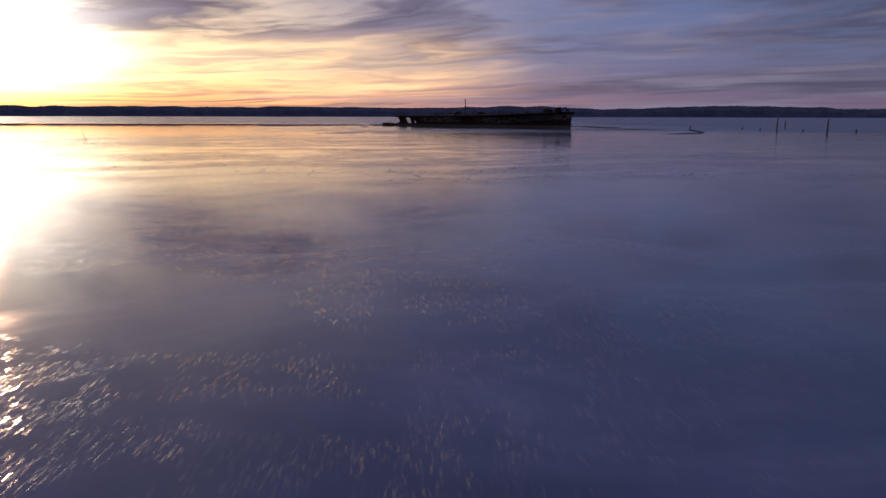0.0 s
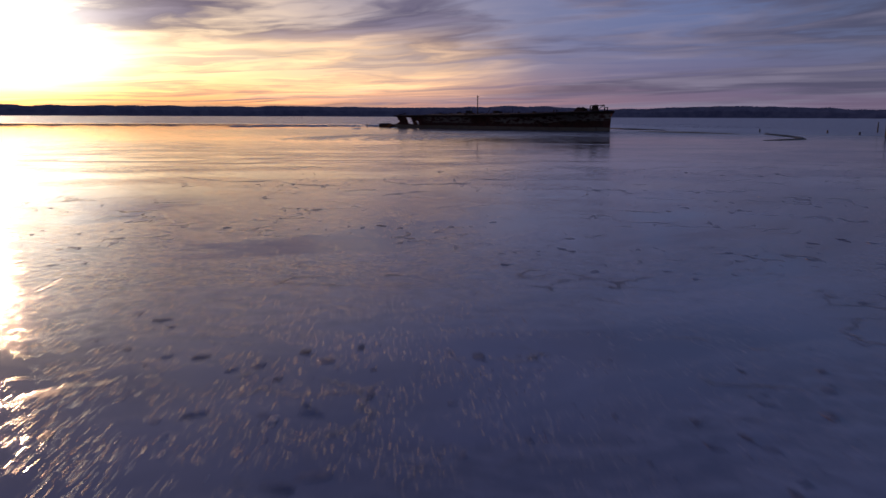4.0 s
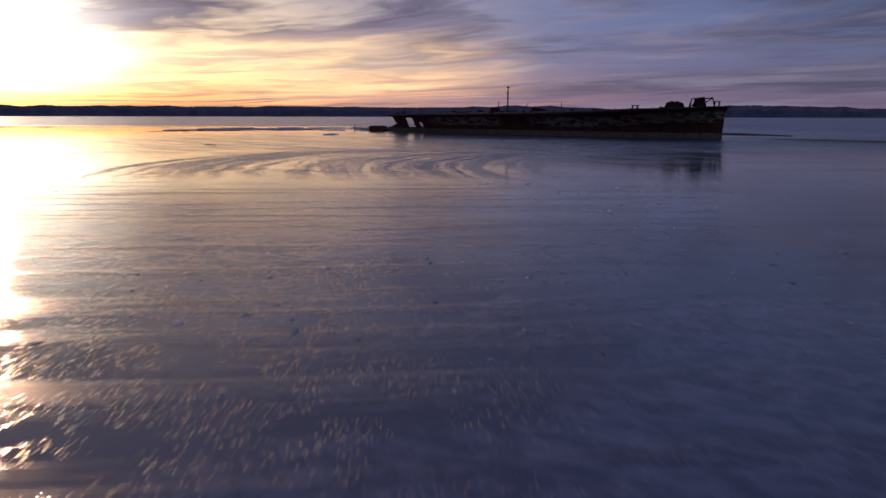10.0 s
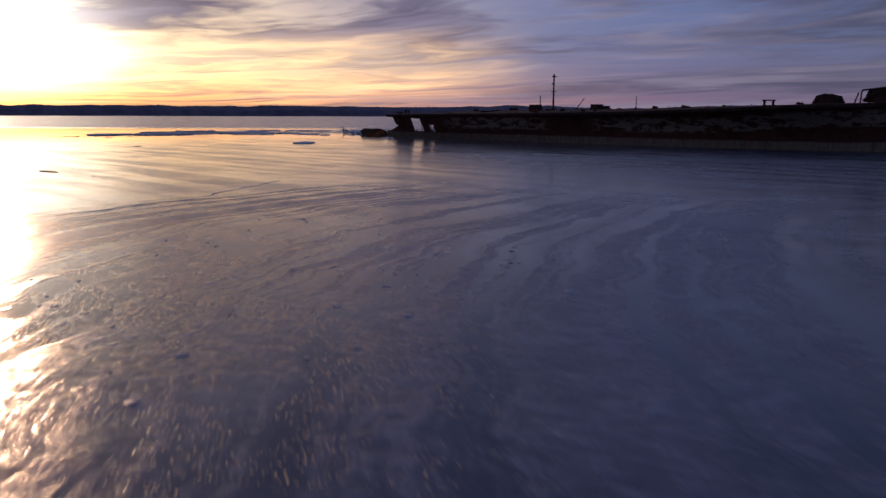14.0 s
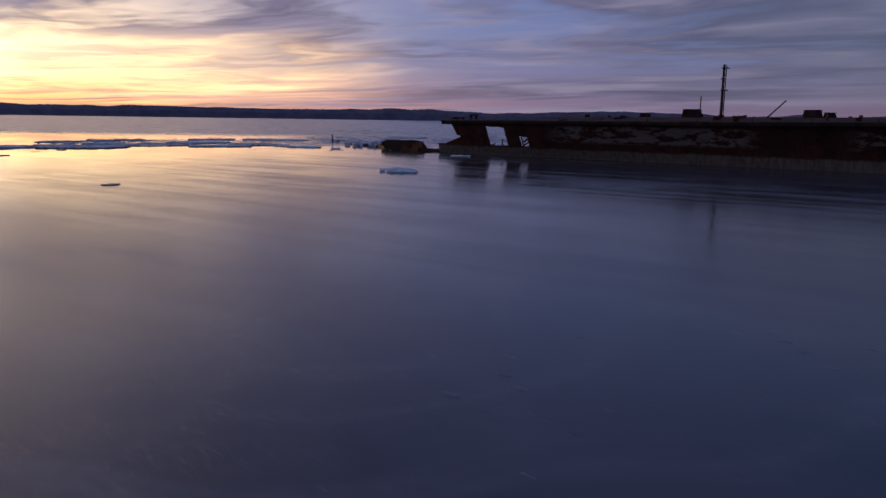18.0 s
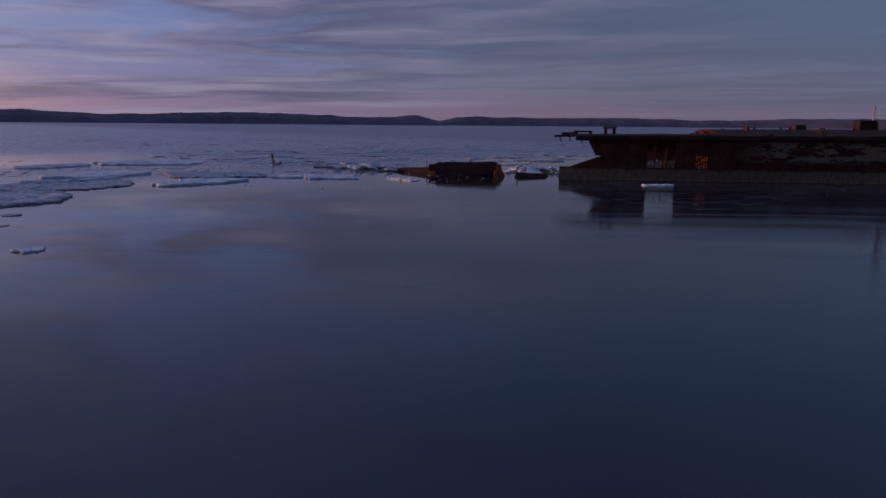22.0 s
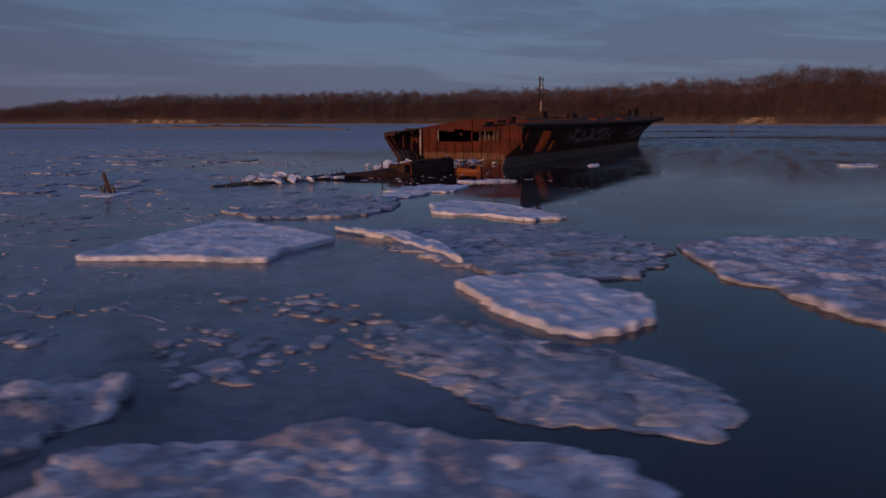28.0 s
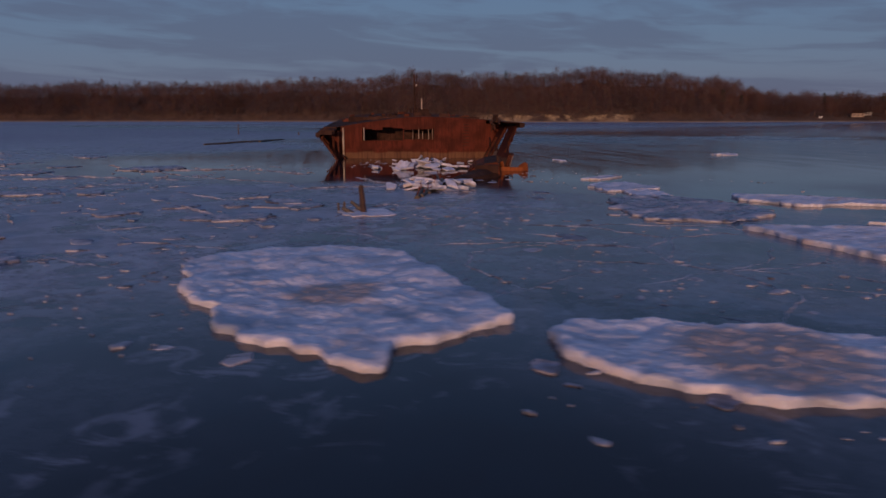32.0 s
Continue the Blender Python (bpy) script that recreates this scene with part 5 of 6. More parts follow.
def scattered_floes():
    rng = random.Random(41)
    # thin pans on the open water near the drone's turn
    for cx, cy, r in ((61.6, 161.2, 1.0), (60.4, 159.8, 0.8), (60.0, 162.0, 0.6), (63.6, 165.4, 0.45), (61.1, 165.0, 0.4), (64.2, 159.8, 0.35), (65.6, 163.8, 0.4), (69.3, 163.8, 0.5), (70.4, 167.7, 0.6), (60.5, 164.0, 0.35), (62.6, 164.4, 0.25), (65.0, 161.6, 0.25), (81.0, 210.5, 0.4), (80.2, 210.9, 0.2),
                      (78.2, 209.9, 0.45), (76.9, 202.4, 0.35), (73.9, 201.6, 0.4), (87.6, 199.0, 0.6), (96.6, 187.0, 0.8), (95.2, 189.5, 0.7)):
        n = rng.randint(5, 8)
        ph = rng.uniform(0, 6.28)
        k = rng.uniform(0.55, 0.9)
        a = rng.uniform(0, 3.14)
        pts = []
        for i in range(n):
            t = ph + math.tau * i / n
            rr = r * rng.uniform(0.6, 1.25)
            x, y = rr * math.cos(t), rr * math.sin(t) * k
            pts.append((cx + x * math.cos(a) - y * math.sin(a), cy + x * math.sin(a) + y * math.cos(a)))
        floe(pts, rng.uniform(0.012, 0.03), rng.randint(20, 900), r * 0.2, 0.03, "half-sunken pan of grey slush ice", (1.0, 0.96, 0.9, 0.8, 0.7, 0.6, 0.45, 0.3, 0.15), 0.012, "ice_pan", SUNK)
    # floes stranded round the stern and far out in the ice field
    for _ in range(60):
        a = rng.uniform(0, 1)
        cx, cy = 92 + 70 * a ** 1.3 + rng.uniform(-6, 6), 200 + rng.uniform(-14, 62) * (0.35 + a)
        if cx < 100 and cy < 206:
            continue
        r = rng.uniform(0.5, 1.5) * (1 + 1.6 * a)
        ph, k, an, n = rng.uniform(0, 6.28), rng.uniform(0.45, 0.9), rng.uniform(0, 3.14), rng.randint(5, 8)
        pts = []
        for i in range(n):
            t = ph + math.tau * i / n
            rr = r * rng.uniform(0.7, 1.25)
            x, y = rr * math.cos(t), rr * math.sin(t) * k
            pts.append((cx + x * math.cos(an) - y * math.sin(an), cy + x * math.sin(an) + y * math.cos(an)))
        floe(pts, rng.uniform(0.06, 0.14), rng.randint(20, 900), r * 0.14, 0.03, "pale ice floe locked in the frozen field", (1.0, 0.95, 0.7, 0.35), 0.02, mat=SLUSH)


scattered_floes()


def bits(name, n, place, size, mat, label, seed, up=0.05):
    """Many small broken plates and crumbs of ice in one mesh."""
    rng = random.Random(seed)
    verts, faces = [], []
    for _ in range(n):
        x, y = place(rng)
        r = size(rng)
        k, a, m = rng.uniform(0.35, 0.9), rng.uniform(0, 6.28), rng.choice((5, 6, 7))
        h = up * rng.uniform(0.4, 1.6) * min(1.0, 0.4 + r)
        tx, ty = rng.uniform(-0.08, 0.08), rng.uniform(-0.08, 0.08)
        base = len(verts)
        rr = [r * rng.uniform(0.7, 1.2) for _ in range(m)]
        for s, z in ((1.0, -0.03), (0.93, h * 0.7), (0.55, h)):
            for i in range(m):
                t = math.tau * i / m
                u, w = rr[i] * s * math.cos(t), rr[i] * s * k * math.sin(t)
                verts.append((x + u * math.cos(a) - w * math.sin(a), y + u * math.sin(a) + w * math.cos(a), z + (u * tx + w * ty if z > 0 else 0)))
        for q in (0, 1):
            for i in range(m):
                j = (i + 1) % m
                faces.append((base + q * m + i, base + q * m + j, base + (q + 1) * m + j, base + (q + 1) * m + i))
        faces.append(tuple(base + 2 * m + i for i in range(m)))
    return raw(name, verts, faces, mat, label, "ice", "stuff", False)


def by_noise(x0, x1, y0, y1, scale, cut, seed):
    def place(rng):
        for _ in range(60):
            x, y = rng.uniform(x0, x1), rng.uniform(y0, y1)
            if hum(x * scale, y * scale, seed) > cut:
                return x, y
        return x, y
    return place


bits("brash_ice", 480, by_noise(62, 100, 188, 222, 0.16, 0.05, 3.0), lambda r: 0.04 + 0.24 * r.random() ** 4, SLUSH, "small crumbs and plates of brash ice", 7)
bits("brash_ice", 260, by_noise(65.5, 71, 190, 202, 0.35, 0.0, 8.0), lambda r: 0.05 + 0.35 * r.random() ** 3, SLUSH, "refrozen slush lumps between the floes", 9, 0.07)
bits("brash_ice", 1700, by_noise(95, 240, 190, 330, 0.045, 0.04, 5.0), lambda r: 0.12 + 0.7 * r.random() ** 4, CRUST, "broken ice scattered over the frozen river", 11, 0.06)
bits("brash_ice", 420, by_noise(85, 130, 172, 215, 0.12, 0.1, 6.0), lambda r: 0.06 + 0.4 * r.random() ** 3, SLUSH, "broken ice round the stern", 12, 0.04)
bits("frost_clumps", 1300, by_noise(100, 150, -70, 95, 0.07, 0.22, 2.0), lambda r: 0.03 + 0.10 * r.random() ** 3, SLUSH, "frost clumps frozen on new ice", 13, 0.02)

bits("crust_plates", 1400, by_noise(104, 156, -50, -4, 0.12, 0.05, 14.0), lambda r: 0.03 + 0.2 * r.random() ** 3, FROSTED, "broken crust plates frozen into the river ice", 17, 0.008)
bits("crust_plates", 700, by_noise(100, 165, 40, 100, 0.1, 0.12, 15.0), lambda r: 0.03 + 0.12 * r.random() ** 3, FROSTED, "broken crust plates frozen into the river ice", 18, 0.006)


def ice_heap(name, x, y, heading, n, spread, seed, label):
    """A heap of tilted ice slabs, each slab a part."""
    at = thing(name, pose(x, y, 0, 0, 0, heading), label, "ice heap", "heaps of ice")
    rng = random.Random(seed)
    for _ in range(n):
        px, py = rng.gauss(0, spread[0]), rng.gauss(0, spread[1])
        r = rng.uniform(0.3, 1.05)
        m = rng.randint(4, 5)
        near = math.exp(-(px / spread[0]) ** 2 * 0.5)
        bm = bmesh.new()
        prism(bm, [(r * rng.uniform(0.55, 1.3) * math.cos(math.tau * i / m), 0.62 * r * rng.uniform(0.55, 1.3) * math.sin(math.tau * i / m)) for i in range(m)], 0, rng.uniform(0.08, 0.2))
        bmesh.ops.bevel(bm, geom=list(bm.edges), offset=0.02, segments=1, affect="EDGES")
        ob = part("ice_slab", bm, SNOW, at)
        ob.matrix_basis = pose(px, py, rng.uniform(-0.02, 0.36) * near, rng.uniform(-40, 40) * near, rng.uniform(-34, 34) * near, rng.uniform(0, 360))


ice_heap("ice_heap", 103.0, 188.8, -60, 26, (1.9, 0.9), 3, "heap of tilted ice slabs on sunken timbers")
ice_heap("ice_heap", 119.0, 172.0, -45, 22, (2.6, 1.5), 4, "broken ice slabs piled inside the open stern")
ice_heap("ice_heap", 115.0, 178.5, 30, 18, (2.4, 1.2), 6, "broken ice slabs drifted against the wreck")


def ridges():
    """Low pressure ridges where sheets of young ice have met: wandering lines of crumbs and raised edge."""
    rng = random.Random(77)
    verts, faces = [], []

    def line(a, b, h, w):
        a, b = Vector(a), Vector(b)
        n = max(4, int((b - a).length / 0.22))
        d = (b - a).normalized()
        s = Vector((-d.y, d.x))
        s0 = rng.uniform(0, 99)
        base = len(verts)
        for i in range(n + 1):
            t = i / n
            env = math.sin(math.pi * t) ** 0.4
            p = a + (b - a) * t + s * (0.35 * hum(t * (b - a).length * 0.55, s0) + 0.16 * hum(t * (b - a).length * 2.4, s0) + 0.10 * hum(t * (b - a).length * 6.0, s0 + 31)) * env
            hh = max(0.002, h * (0.7 + 0.9 * hum(t * (b - a).length * 1.1, s0 + 7)) * env)
            ww = w * (0.7 + 0.9 * abs(hum(t * (b - a).length * 1.7, s0 + 3)))
            verts.extend(((p.x + s.x * ww, p.y + s.y * ww, -0.005), (p.x + s.x * ww * 0.2, p.y + s.y * ww * 0.2, hh), (p.x - s.x * ww, p.y - s.y * ww, -0.005)))
        for i in range(n):
            q = base + 3 * i
            faces.append((q, q + 1, q + 4, q + 3))
            faces.append((q + 1, q + 2, q + 5, q + 4))

    def cells(x0, x1, y0, y1, step, h, w, keep):
        nx, ny = int((x1 - x0) / step), int((y1 - y0) / (step * 0.87))
        P = {}
        for i in range(nx + 2):
            for j in range(ny + 2):
                P[i, j] = Vector((x0 + (i + 0.5 * (j % 2) + rng.uniform(-0.33, 0.33)) * step, y0 + (j + rng.uniform(-0.33, 0.33)) * step * 0.87))
        for i in range(nx + 1):
            for j in range(ny + 1):
                for k in ((1, 0), (0, 1)) if (i + j) % 3 else ((1, 0),):
                    if rng.random() < keep:
                        line(P[i, j], P[i + k[0], j + k[1]], h * rng.uniform(0.4, 1.3), w * rng.uniform(0.6, 1.4))

    # edges of the young plates between the floes
    for h, w, run in ((0.05, 0.07, ((79.5, 206.8), (78.8, 205.0), (79.2, 202.4), (81.5, 201.0), (80.1, 198.8), (79.3, 197.0))), (0.06, 0.08, ((75.7, 205.0), (76.2, 204.2), (76.1, 202.7), (75.8, 200.7), (77.5, 200.0), (78.7, 199.4))),
                      (0.09, 0.12, ((75.8, 200.7), (74.4, 201.3), (73.2, 201.7))), (0.05, 0.07, ((73.3, 203.5), (72.2, 201.4), (71.7, 199.9))), (0.05, 0.06, ((73.2, 201.7), (72.4, 200.6), (71.2, 198.6))),
                      (0.08, 0.10, ((71.9, 201.2), (70.7, 200.8), (69.9, 200.8), (69.6, 200.1), (70.1, 197.6))), (0.05, 0.07, ((75.6, 200.4), (74.0, 199.2), (72.3, 198.0), (70.8, 196.7))), (0.04, 0.06, ((75.2, 196.2), (74.4, 195.4), (72.3, 195.2), (70.4, 195.2), (69.4, 194.3))),
                      (0.04, 0.06, ((85.7, 202.7), (82.9, 201.0), (81.5, 201.0))), (0.04, 0.05, ((80.6, 198.8), (79.5, 197.7), (79.9, 196.6))), (0.06, 0.07, ((76.0, 203.4), (75.6, 202.4), (76.1, 202.7))), (0.09, 0.12, ((72.9, 203.1), (72.0, 201.5), (70.4, 200.9))),
                      (0.05, 0.08, ((82.9, 201.0), (84.6, 199.2), (85.0, 196.8), (83.8, 194.6))), (0.04, 0.06, ((85.0, 196.8), (88.2, 196.4), (90.6, 197.6))), (0.05, 0.08, ((84.6, 199.2), (88.0, 200.6), (90.2, 203.2)))):
        for a, b in zip(run, run[1:]):
            line(a, b, 0.6 * h, 0.55 * w)
    cells(80, 98, 194, 212, 3.4, 0.03, 0.045, 0.4)
    cells(68, 96, 190, 207, 1.6, 0.015, 0.025, 0.07)
    cells(98, 150, 188, 230, 6.5, 0.1, 0.1, 0.5)
    for a, b in (((111.6, 74.0), (112.3, 75.6)), ((112.3, 75.6), (113.1, 77.4)), ((113.1, 77.4), (114.0, 79.5)), ((114.0, 79.5), (114.3, 83.2)), ((114.3, 83.2), (115.2, 88.0))):
        line(a, b, 0.02, 0.06)
    raw("ice_ridges", verts, faces, SLUSH, "low white pressure ridges across young ice", "ice", "stuff")
    verts.clear()
    faces.clear()
    cells(57, 78, 138, 166, 3.2, 0.003, 0.02, 0.3)
    cells(100, 122, 150, 166, 2.4, 0.008, 0.02, 0.6)
    for run in (((67.3, 159.6), (66.4, 158.4), (65.9, 157.6), (65.0, 156.6), (64.4, 155.6)), ((64.1, 158.5), (62.6, 158.4), (61.6, 158.1), (60.8, 156.9)), ((60.9, 158.8), (60.9, 157.6), (60.2, 156.3)), ((64.4, 164.2), (62.6, 162.8)), ((63.4, 155.5), (62.7, 154.2))):
        for a, b in zip(run, run[1:]):
            line(a, b, 0.012, 0.05)
    for run in (((126.0, -14.8), (127.4, -16.8), (130.0, -17.4)), ((131.6, -12.6), (131.8, -14.6), (133.4, -16.4), (136.4, -15.2)), ((132.6, -21.5), (133.6, -20.4), (134.8, -19.8)), ((119.0, -12.4), (123.6, -15.6), (126.0, -14.8)), ((136.4, -12.6), (139.6, -13.6), (142.0, -12.8))):
        for a, b in zip(run, run[1:]):
            line(a, b, 0.016, 0.035)
    raw("ice_cracks", verts, faces, FROSTED, "faint healed cracks in new ice", "ice", "stuff")
    # one lead of open water between two plates
    verts.clear()
    faces.clear()
    lead = ((75.9, 205.8), (74.8, 205.4), (73.9, 205.1), (72.7, 204.8), (72.1, 204.2), (71.2, 204.1), (70.4, 203.95), (69.5, 204.1), (68.8, 204.4), (68.0, 205.2))
    for i, (x, y) in enumerate(lead):
        w = 0.05 + 0.022 * i + 0.03 * hum(i * 1.7)
        verts.extend(((x + w * 0.4, y + w, 0.006), (x - w * 0.4, y - w, 0.006)))
    faces.extend((2 * i, 2 * i + 2, 2 * i + 3, 2 * i + 1) for i in range(len(lead) - 1))
    raw("open_lead", verts, faces, BLACKWATER, "narrow lead of open black water between plates", "water", "structure")


ridges()

# ---------------------------------------------------------------- woods
def bare_tree(seed, tall):
    """Trunk and crown of a leafless tree, as vertex and face lists."""
    rng = random.Random(seed)
    tv, tf, cv, cf = [], [], [], []

    def limb(vs, fs, p, q, r0, r1, n):
        d = (q - p).normalized()
        s = d.orthogonal().normalized()
        t = d.cross(s)
        b = len(vs)
        for c, r in ((p, r0), (q, r1)):
            for i in range(n):
                vs.append(tuple(c + (s * math.cos(math.tau * i / n) + t * math.sin(math.tau * i / n)) * r))
        for i in range(n):
            fs.append((b + i, b + (i + 1) % n, b + n + (i + 1) % n, b + n + i))

    lean = Vector((rng.uniform(-0.05, 0.05), rng.uniform(-0.05, 0.05), 1))
    fork = tall * rng.uniform(0.35, 0.5)
    base, knee, tip = Vector((0, 0, -0.8)), lean * fork, lean * tall * 0.86 + Vector((rng.uniform(-0.8, 0.8), rng.uniform(-0.8, 0.8), 0))
    r = tall * 0.014
    limb(tv, tf, base, knee, r, r * 0.75, 5)
    limb(tv, tf, knee, tip, r * 0.75, r * 0.15, 5)
    for _ in range(15):
        h = rng.uniform(-0.15, 0.85)
        p = knee + (tip - knee) * h
        a = rng.uniform(0, math.tau)
        out = tall * rng.uniform(0.16, 0.34) * (1.1 - 0.75 * max(h, 0))
        q = p + Vector((math.cos(a) * out, math.sin(a) * out, tall * rng.uniform(0.10, 0.26)))
        limb(tv, tf, p, q, r * 0.34, r * 0.1, 3)
    heart = lean * tall * 0.55
    for _ in range(300):                # sprays of twigs, each a slender blade, filling a rounded crown
        d = Vector((rng.gauss(0, 1), rng.gauss(0, 1), rng.gauss(0, 1))).normalized() * rng.uniform(0.25, 1.0) ** 0.6
        w = heart + Vector((d.x * 0.30, d.y * 0.30, d.z * 0.37)) * tall
        e = w + Vector((d.x * 0.07 + rng.gauss(0, 0.03), d.y * 0.07 + rng.gauss(0, 0.03), rng.uniform(-0.02, 0.075))) * tall
        s = (e - w).orthogonal().normalized() * tall * rng.uniform(0.0045, 0.010)
        b = len(cv)
        cv.extend((tuple(w - s), tuple(w + s), tuple(e)))
        cf.append((b, b + 1, b + 2))
    return tv, tf, cv, cf


TREES = [bare_tree(100 + i, 15.0) for i in range(7)]


def woods():
    rng = random.Random(8)
    kinds = [tuple(np.array(a) if k % 2 == 0 else np.array(a, dtype=object) for k, a in enumerate(t)) for t in TREES]
    for name, lo, hi in (("woods_east", -120, -74), ("woods_south", -160.5, -120), ("woods_far", -214, -160.5)):
        V, F, CV, CF = [], [], [], []
        nv = nc = 0
        for back, gap in ((11, 5.5), (16, 5.0), (22, 5.0), (29, 5.0), (37, 5.5), (46, 6.0), (57, 6.0), (70, 6.0), (86, 6.5), (104, 6.5), (125, 7), (150, 7), (180, 8)):
            az = lo
            while az < hi:
                r = shore(az) + back + rng.uniform(-4, 4)
                az += math.degrees(gap * rng.uniform(0.6, 1.4) / r)
                if lerp(AZ_, HT_, az) < 3:
                    continue
                p = spot(az, r)
                tv, tf, cv, cf = kinds[rng.randrange(7)]
                s = rng.uniform(0.62, 1.22) * (0.85 if back < 14 else 1.12)
                a = rng.uniform(0, math.tau)
                m = np.array(((math.cos(a), math.sin(a), 0), (-math.sin(a), math.cos(a), 0), (0, 0, rng.uniform(0.9, 1.15)))) * s
                off = np.array((p.x, p.y, ground(az, back)))
                V.append(np.array(tv) @ m + off)
                F += [tuple(i + nv for i in f) for f in tf]
                nv += len(tv)
                CV.append(np.array(cv) @ m + off)
                CF += [tuple(i + nc for i in f) for f in cf]
                nc += len(cv)
        raw(name, np.concatenate(V).tolist(), F, BARK, "trunks of a bare winter wood along the bluff", "woods")
        raw(name + "_crowns", np.concatenate(CV).tolist(), CF, TWIG, "brown twig crowns of a bare winter wood", "woods")


woods()


def scrub():
    """Low brush along the foot of the bluff."""
    rng = random.Random(15)
    verts, faces = [], []
    for _ in range(2600):
        az = rng.uniform(-200, -76)
        back = rng.uniform(5, 26)
        p = spot(az, shore(az) + back)
        z = ground(az, back)
        if hum(az * 0.5, 6.0) < -0.25 and back < 18:
            continue
        s = rng.uniform(0.8, 2.6)
        for _ in range(10):
            a = rng.uniform(0, math.tau)
            q = Vector((p.x + rng.gauss(0, 1.2), p.y + rng.gauss(0, 1.2), z - 0.2))
            e = q + Vector((rng.gauss(0, 0.5) * s, rng.gauss(0, 0.5) * s, rng.uniform(0.5, 1.1) * s))
            w = Vector((math.cos(a), math.sin(a), 0)) * 0.16
            b = len(verts)
            verts.extend((tuple(q - w), tuple(q + w), tuple(e)))
            faces.append((b, b + 1, b + 2))
    for _ in range(2600):               # undergrowth up the slope
        az, back = rng.uniform(-200, -76), rng.uniform(30, 190)
        if lerp(AZ_, HT_, az) < 3:
            continue
        p, z, s = spot(az, shore(az) + back), ground(az, back), rng.uniform(3.5, 7.5)
        for _ in range(12):
            a = rng.uniform(0, math.tau)
            q = Vector((p.x + rng.gauss(0, 2.2), p.y + rng.gauss(0, 2.2), z - 0.3))
            e = q + Vector((rng.gauss(0, 0.25) * s, rng.gauss(0, 0.25) * s, rng.uniform(0.5, 1.1) * s))
            w = Vector((math.cos(a), math.sin(a), 0)) * 0.3
            b = len(verts)
            verts.extend((tuple(q - w), tuple(q + w), tuple(e)))
            faces.append((b, b + 1, b + 2))
    raw("shore_scrub", verts, faces, TWIG, "brown leafless brush along the shore", "brush")


scrub()


def single_trees():
    """The foremost trees on the bluff, each on its own."""
    rng = random.Random(21)
    base = []
    for i, (tv, tf, cv, cf) in enumerate(TREES[:4]):
        ob = thing("tree", pose(0, 0, 0), "tall bare winter tree at the edge of the wood", "tree", "trees along the bluff")
        for nm, v, f, mat in (("trunk", tv, tf, BARK), ("crown", cv, cf, TWIG)):
            me = bpy.data.meshes.new(nm)
            me.from_pydata(v, [], f)
            me.materials.append(mat)
            c = new(nm, me)
            c.parent = ob
        base.append(ob)
    used = set()
    az = -160.0
    while az < -84:
        back = rng.uniform(9, 15)
        p = spot(az, shore(az) + back, ground(az, back))
        k = rng.randrange(4)
        s = rng.uniform(0.7, 1.1)
        m = pose(p.x, p.y, p.z, 0, 0, rng.uniform(0, 360))
        if k not in used:
            base[k].matrix_basis = m
            used.add(k)
        else:
            copy_thing(base[k], m)
        az += rng.uniform(0.6, 1.7)


single_trees()


def pine(az, back, tall, seed):
    rng = random.Random(seed)
    p = spot(az, shore(az) + back, ground(az, back))
    ob = thing("evergreen_tree", pose(p.x, p.y, p.z), "dark evergreen standing among bare trees", "tree", "evergreens")
    bm = bmesh.new()
    tube(bm, (0, 0, -0.8), (0, 0, tall), tall * 0.015, 0.03, 6)
    part("trunk", bm, BARK, ob)
    v, f = [], []
    for _ in range(420):
        h = rng.uniform(0.35, 1.0)
        a = rng.uniform(0, math.tau)
        out = tall * 0.2 * (1.08 - h) ** 0.7 * rng.uniform(0.2, 1.0)
        c = Vector((math.cos(a) * out, math.sin(a) * out, h * tall + rng.uniform(-0.4, 0.4)))
        d = Vector((math.cos(a) * 0.9, math.sin(a) * 0.9, rng.uniform(-0.2, 0.4)))
        s = Vector((-math.sin(a), math.cos(a), rng.uniform(-0.3, 0.3))) * 0.35
        b = len(v)
        v.extend((tuple(c - s), tuple(c + s), tuple(c + d)))
        f.append((b, b + 1, b + 2))
    me = bpy.data.meshes.new("crown")
    me.from_pydata(v, [], f)
    me.materials.append(PINE)
    c = new("crown", me)
    c.parent = ob


for i, (az, back, tall) in enumerate(((-157.6, 25, 17), (-159.0, 22, 15), (-164.8, 30, 20), (-165.6, 34, 21), (-133.5, 60, 19), (-128.0, 70, 18), (-112.0, 60, 18), (-141.0, 70, 19), (-168.5, 30, 19), (-104.0, 60, 16))):
    pine(az, back, tall, 60 + i)

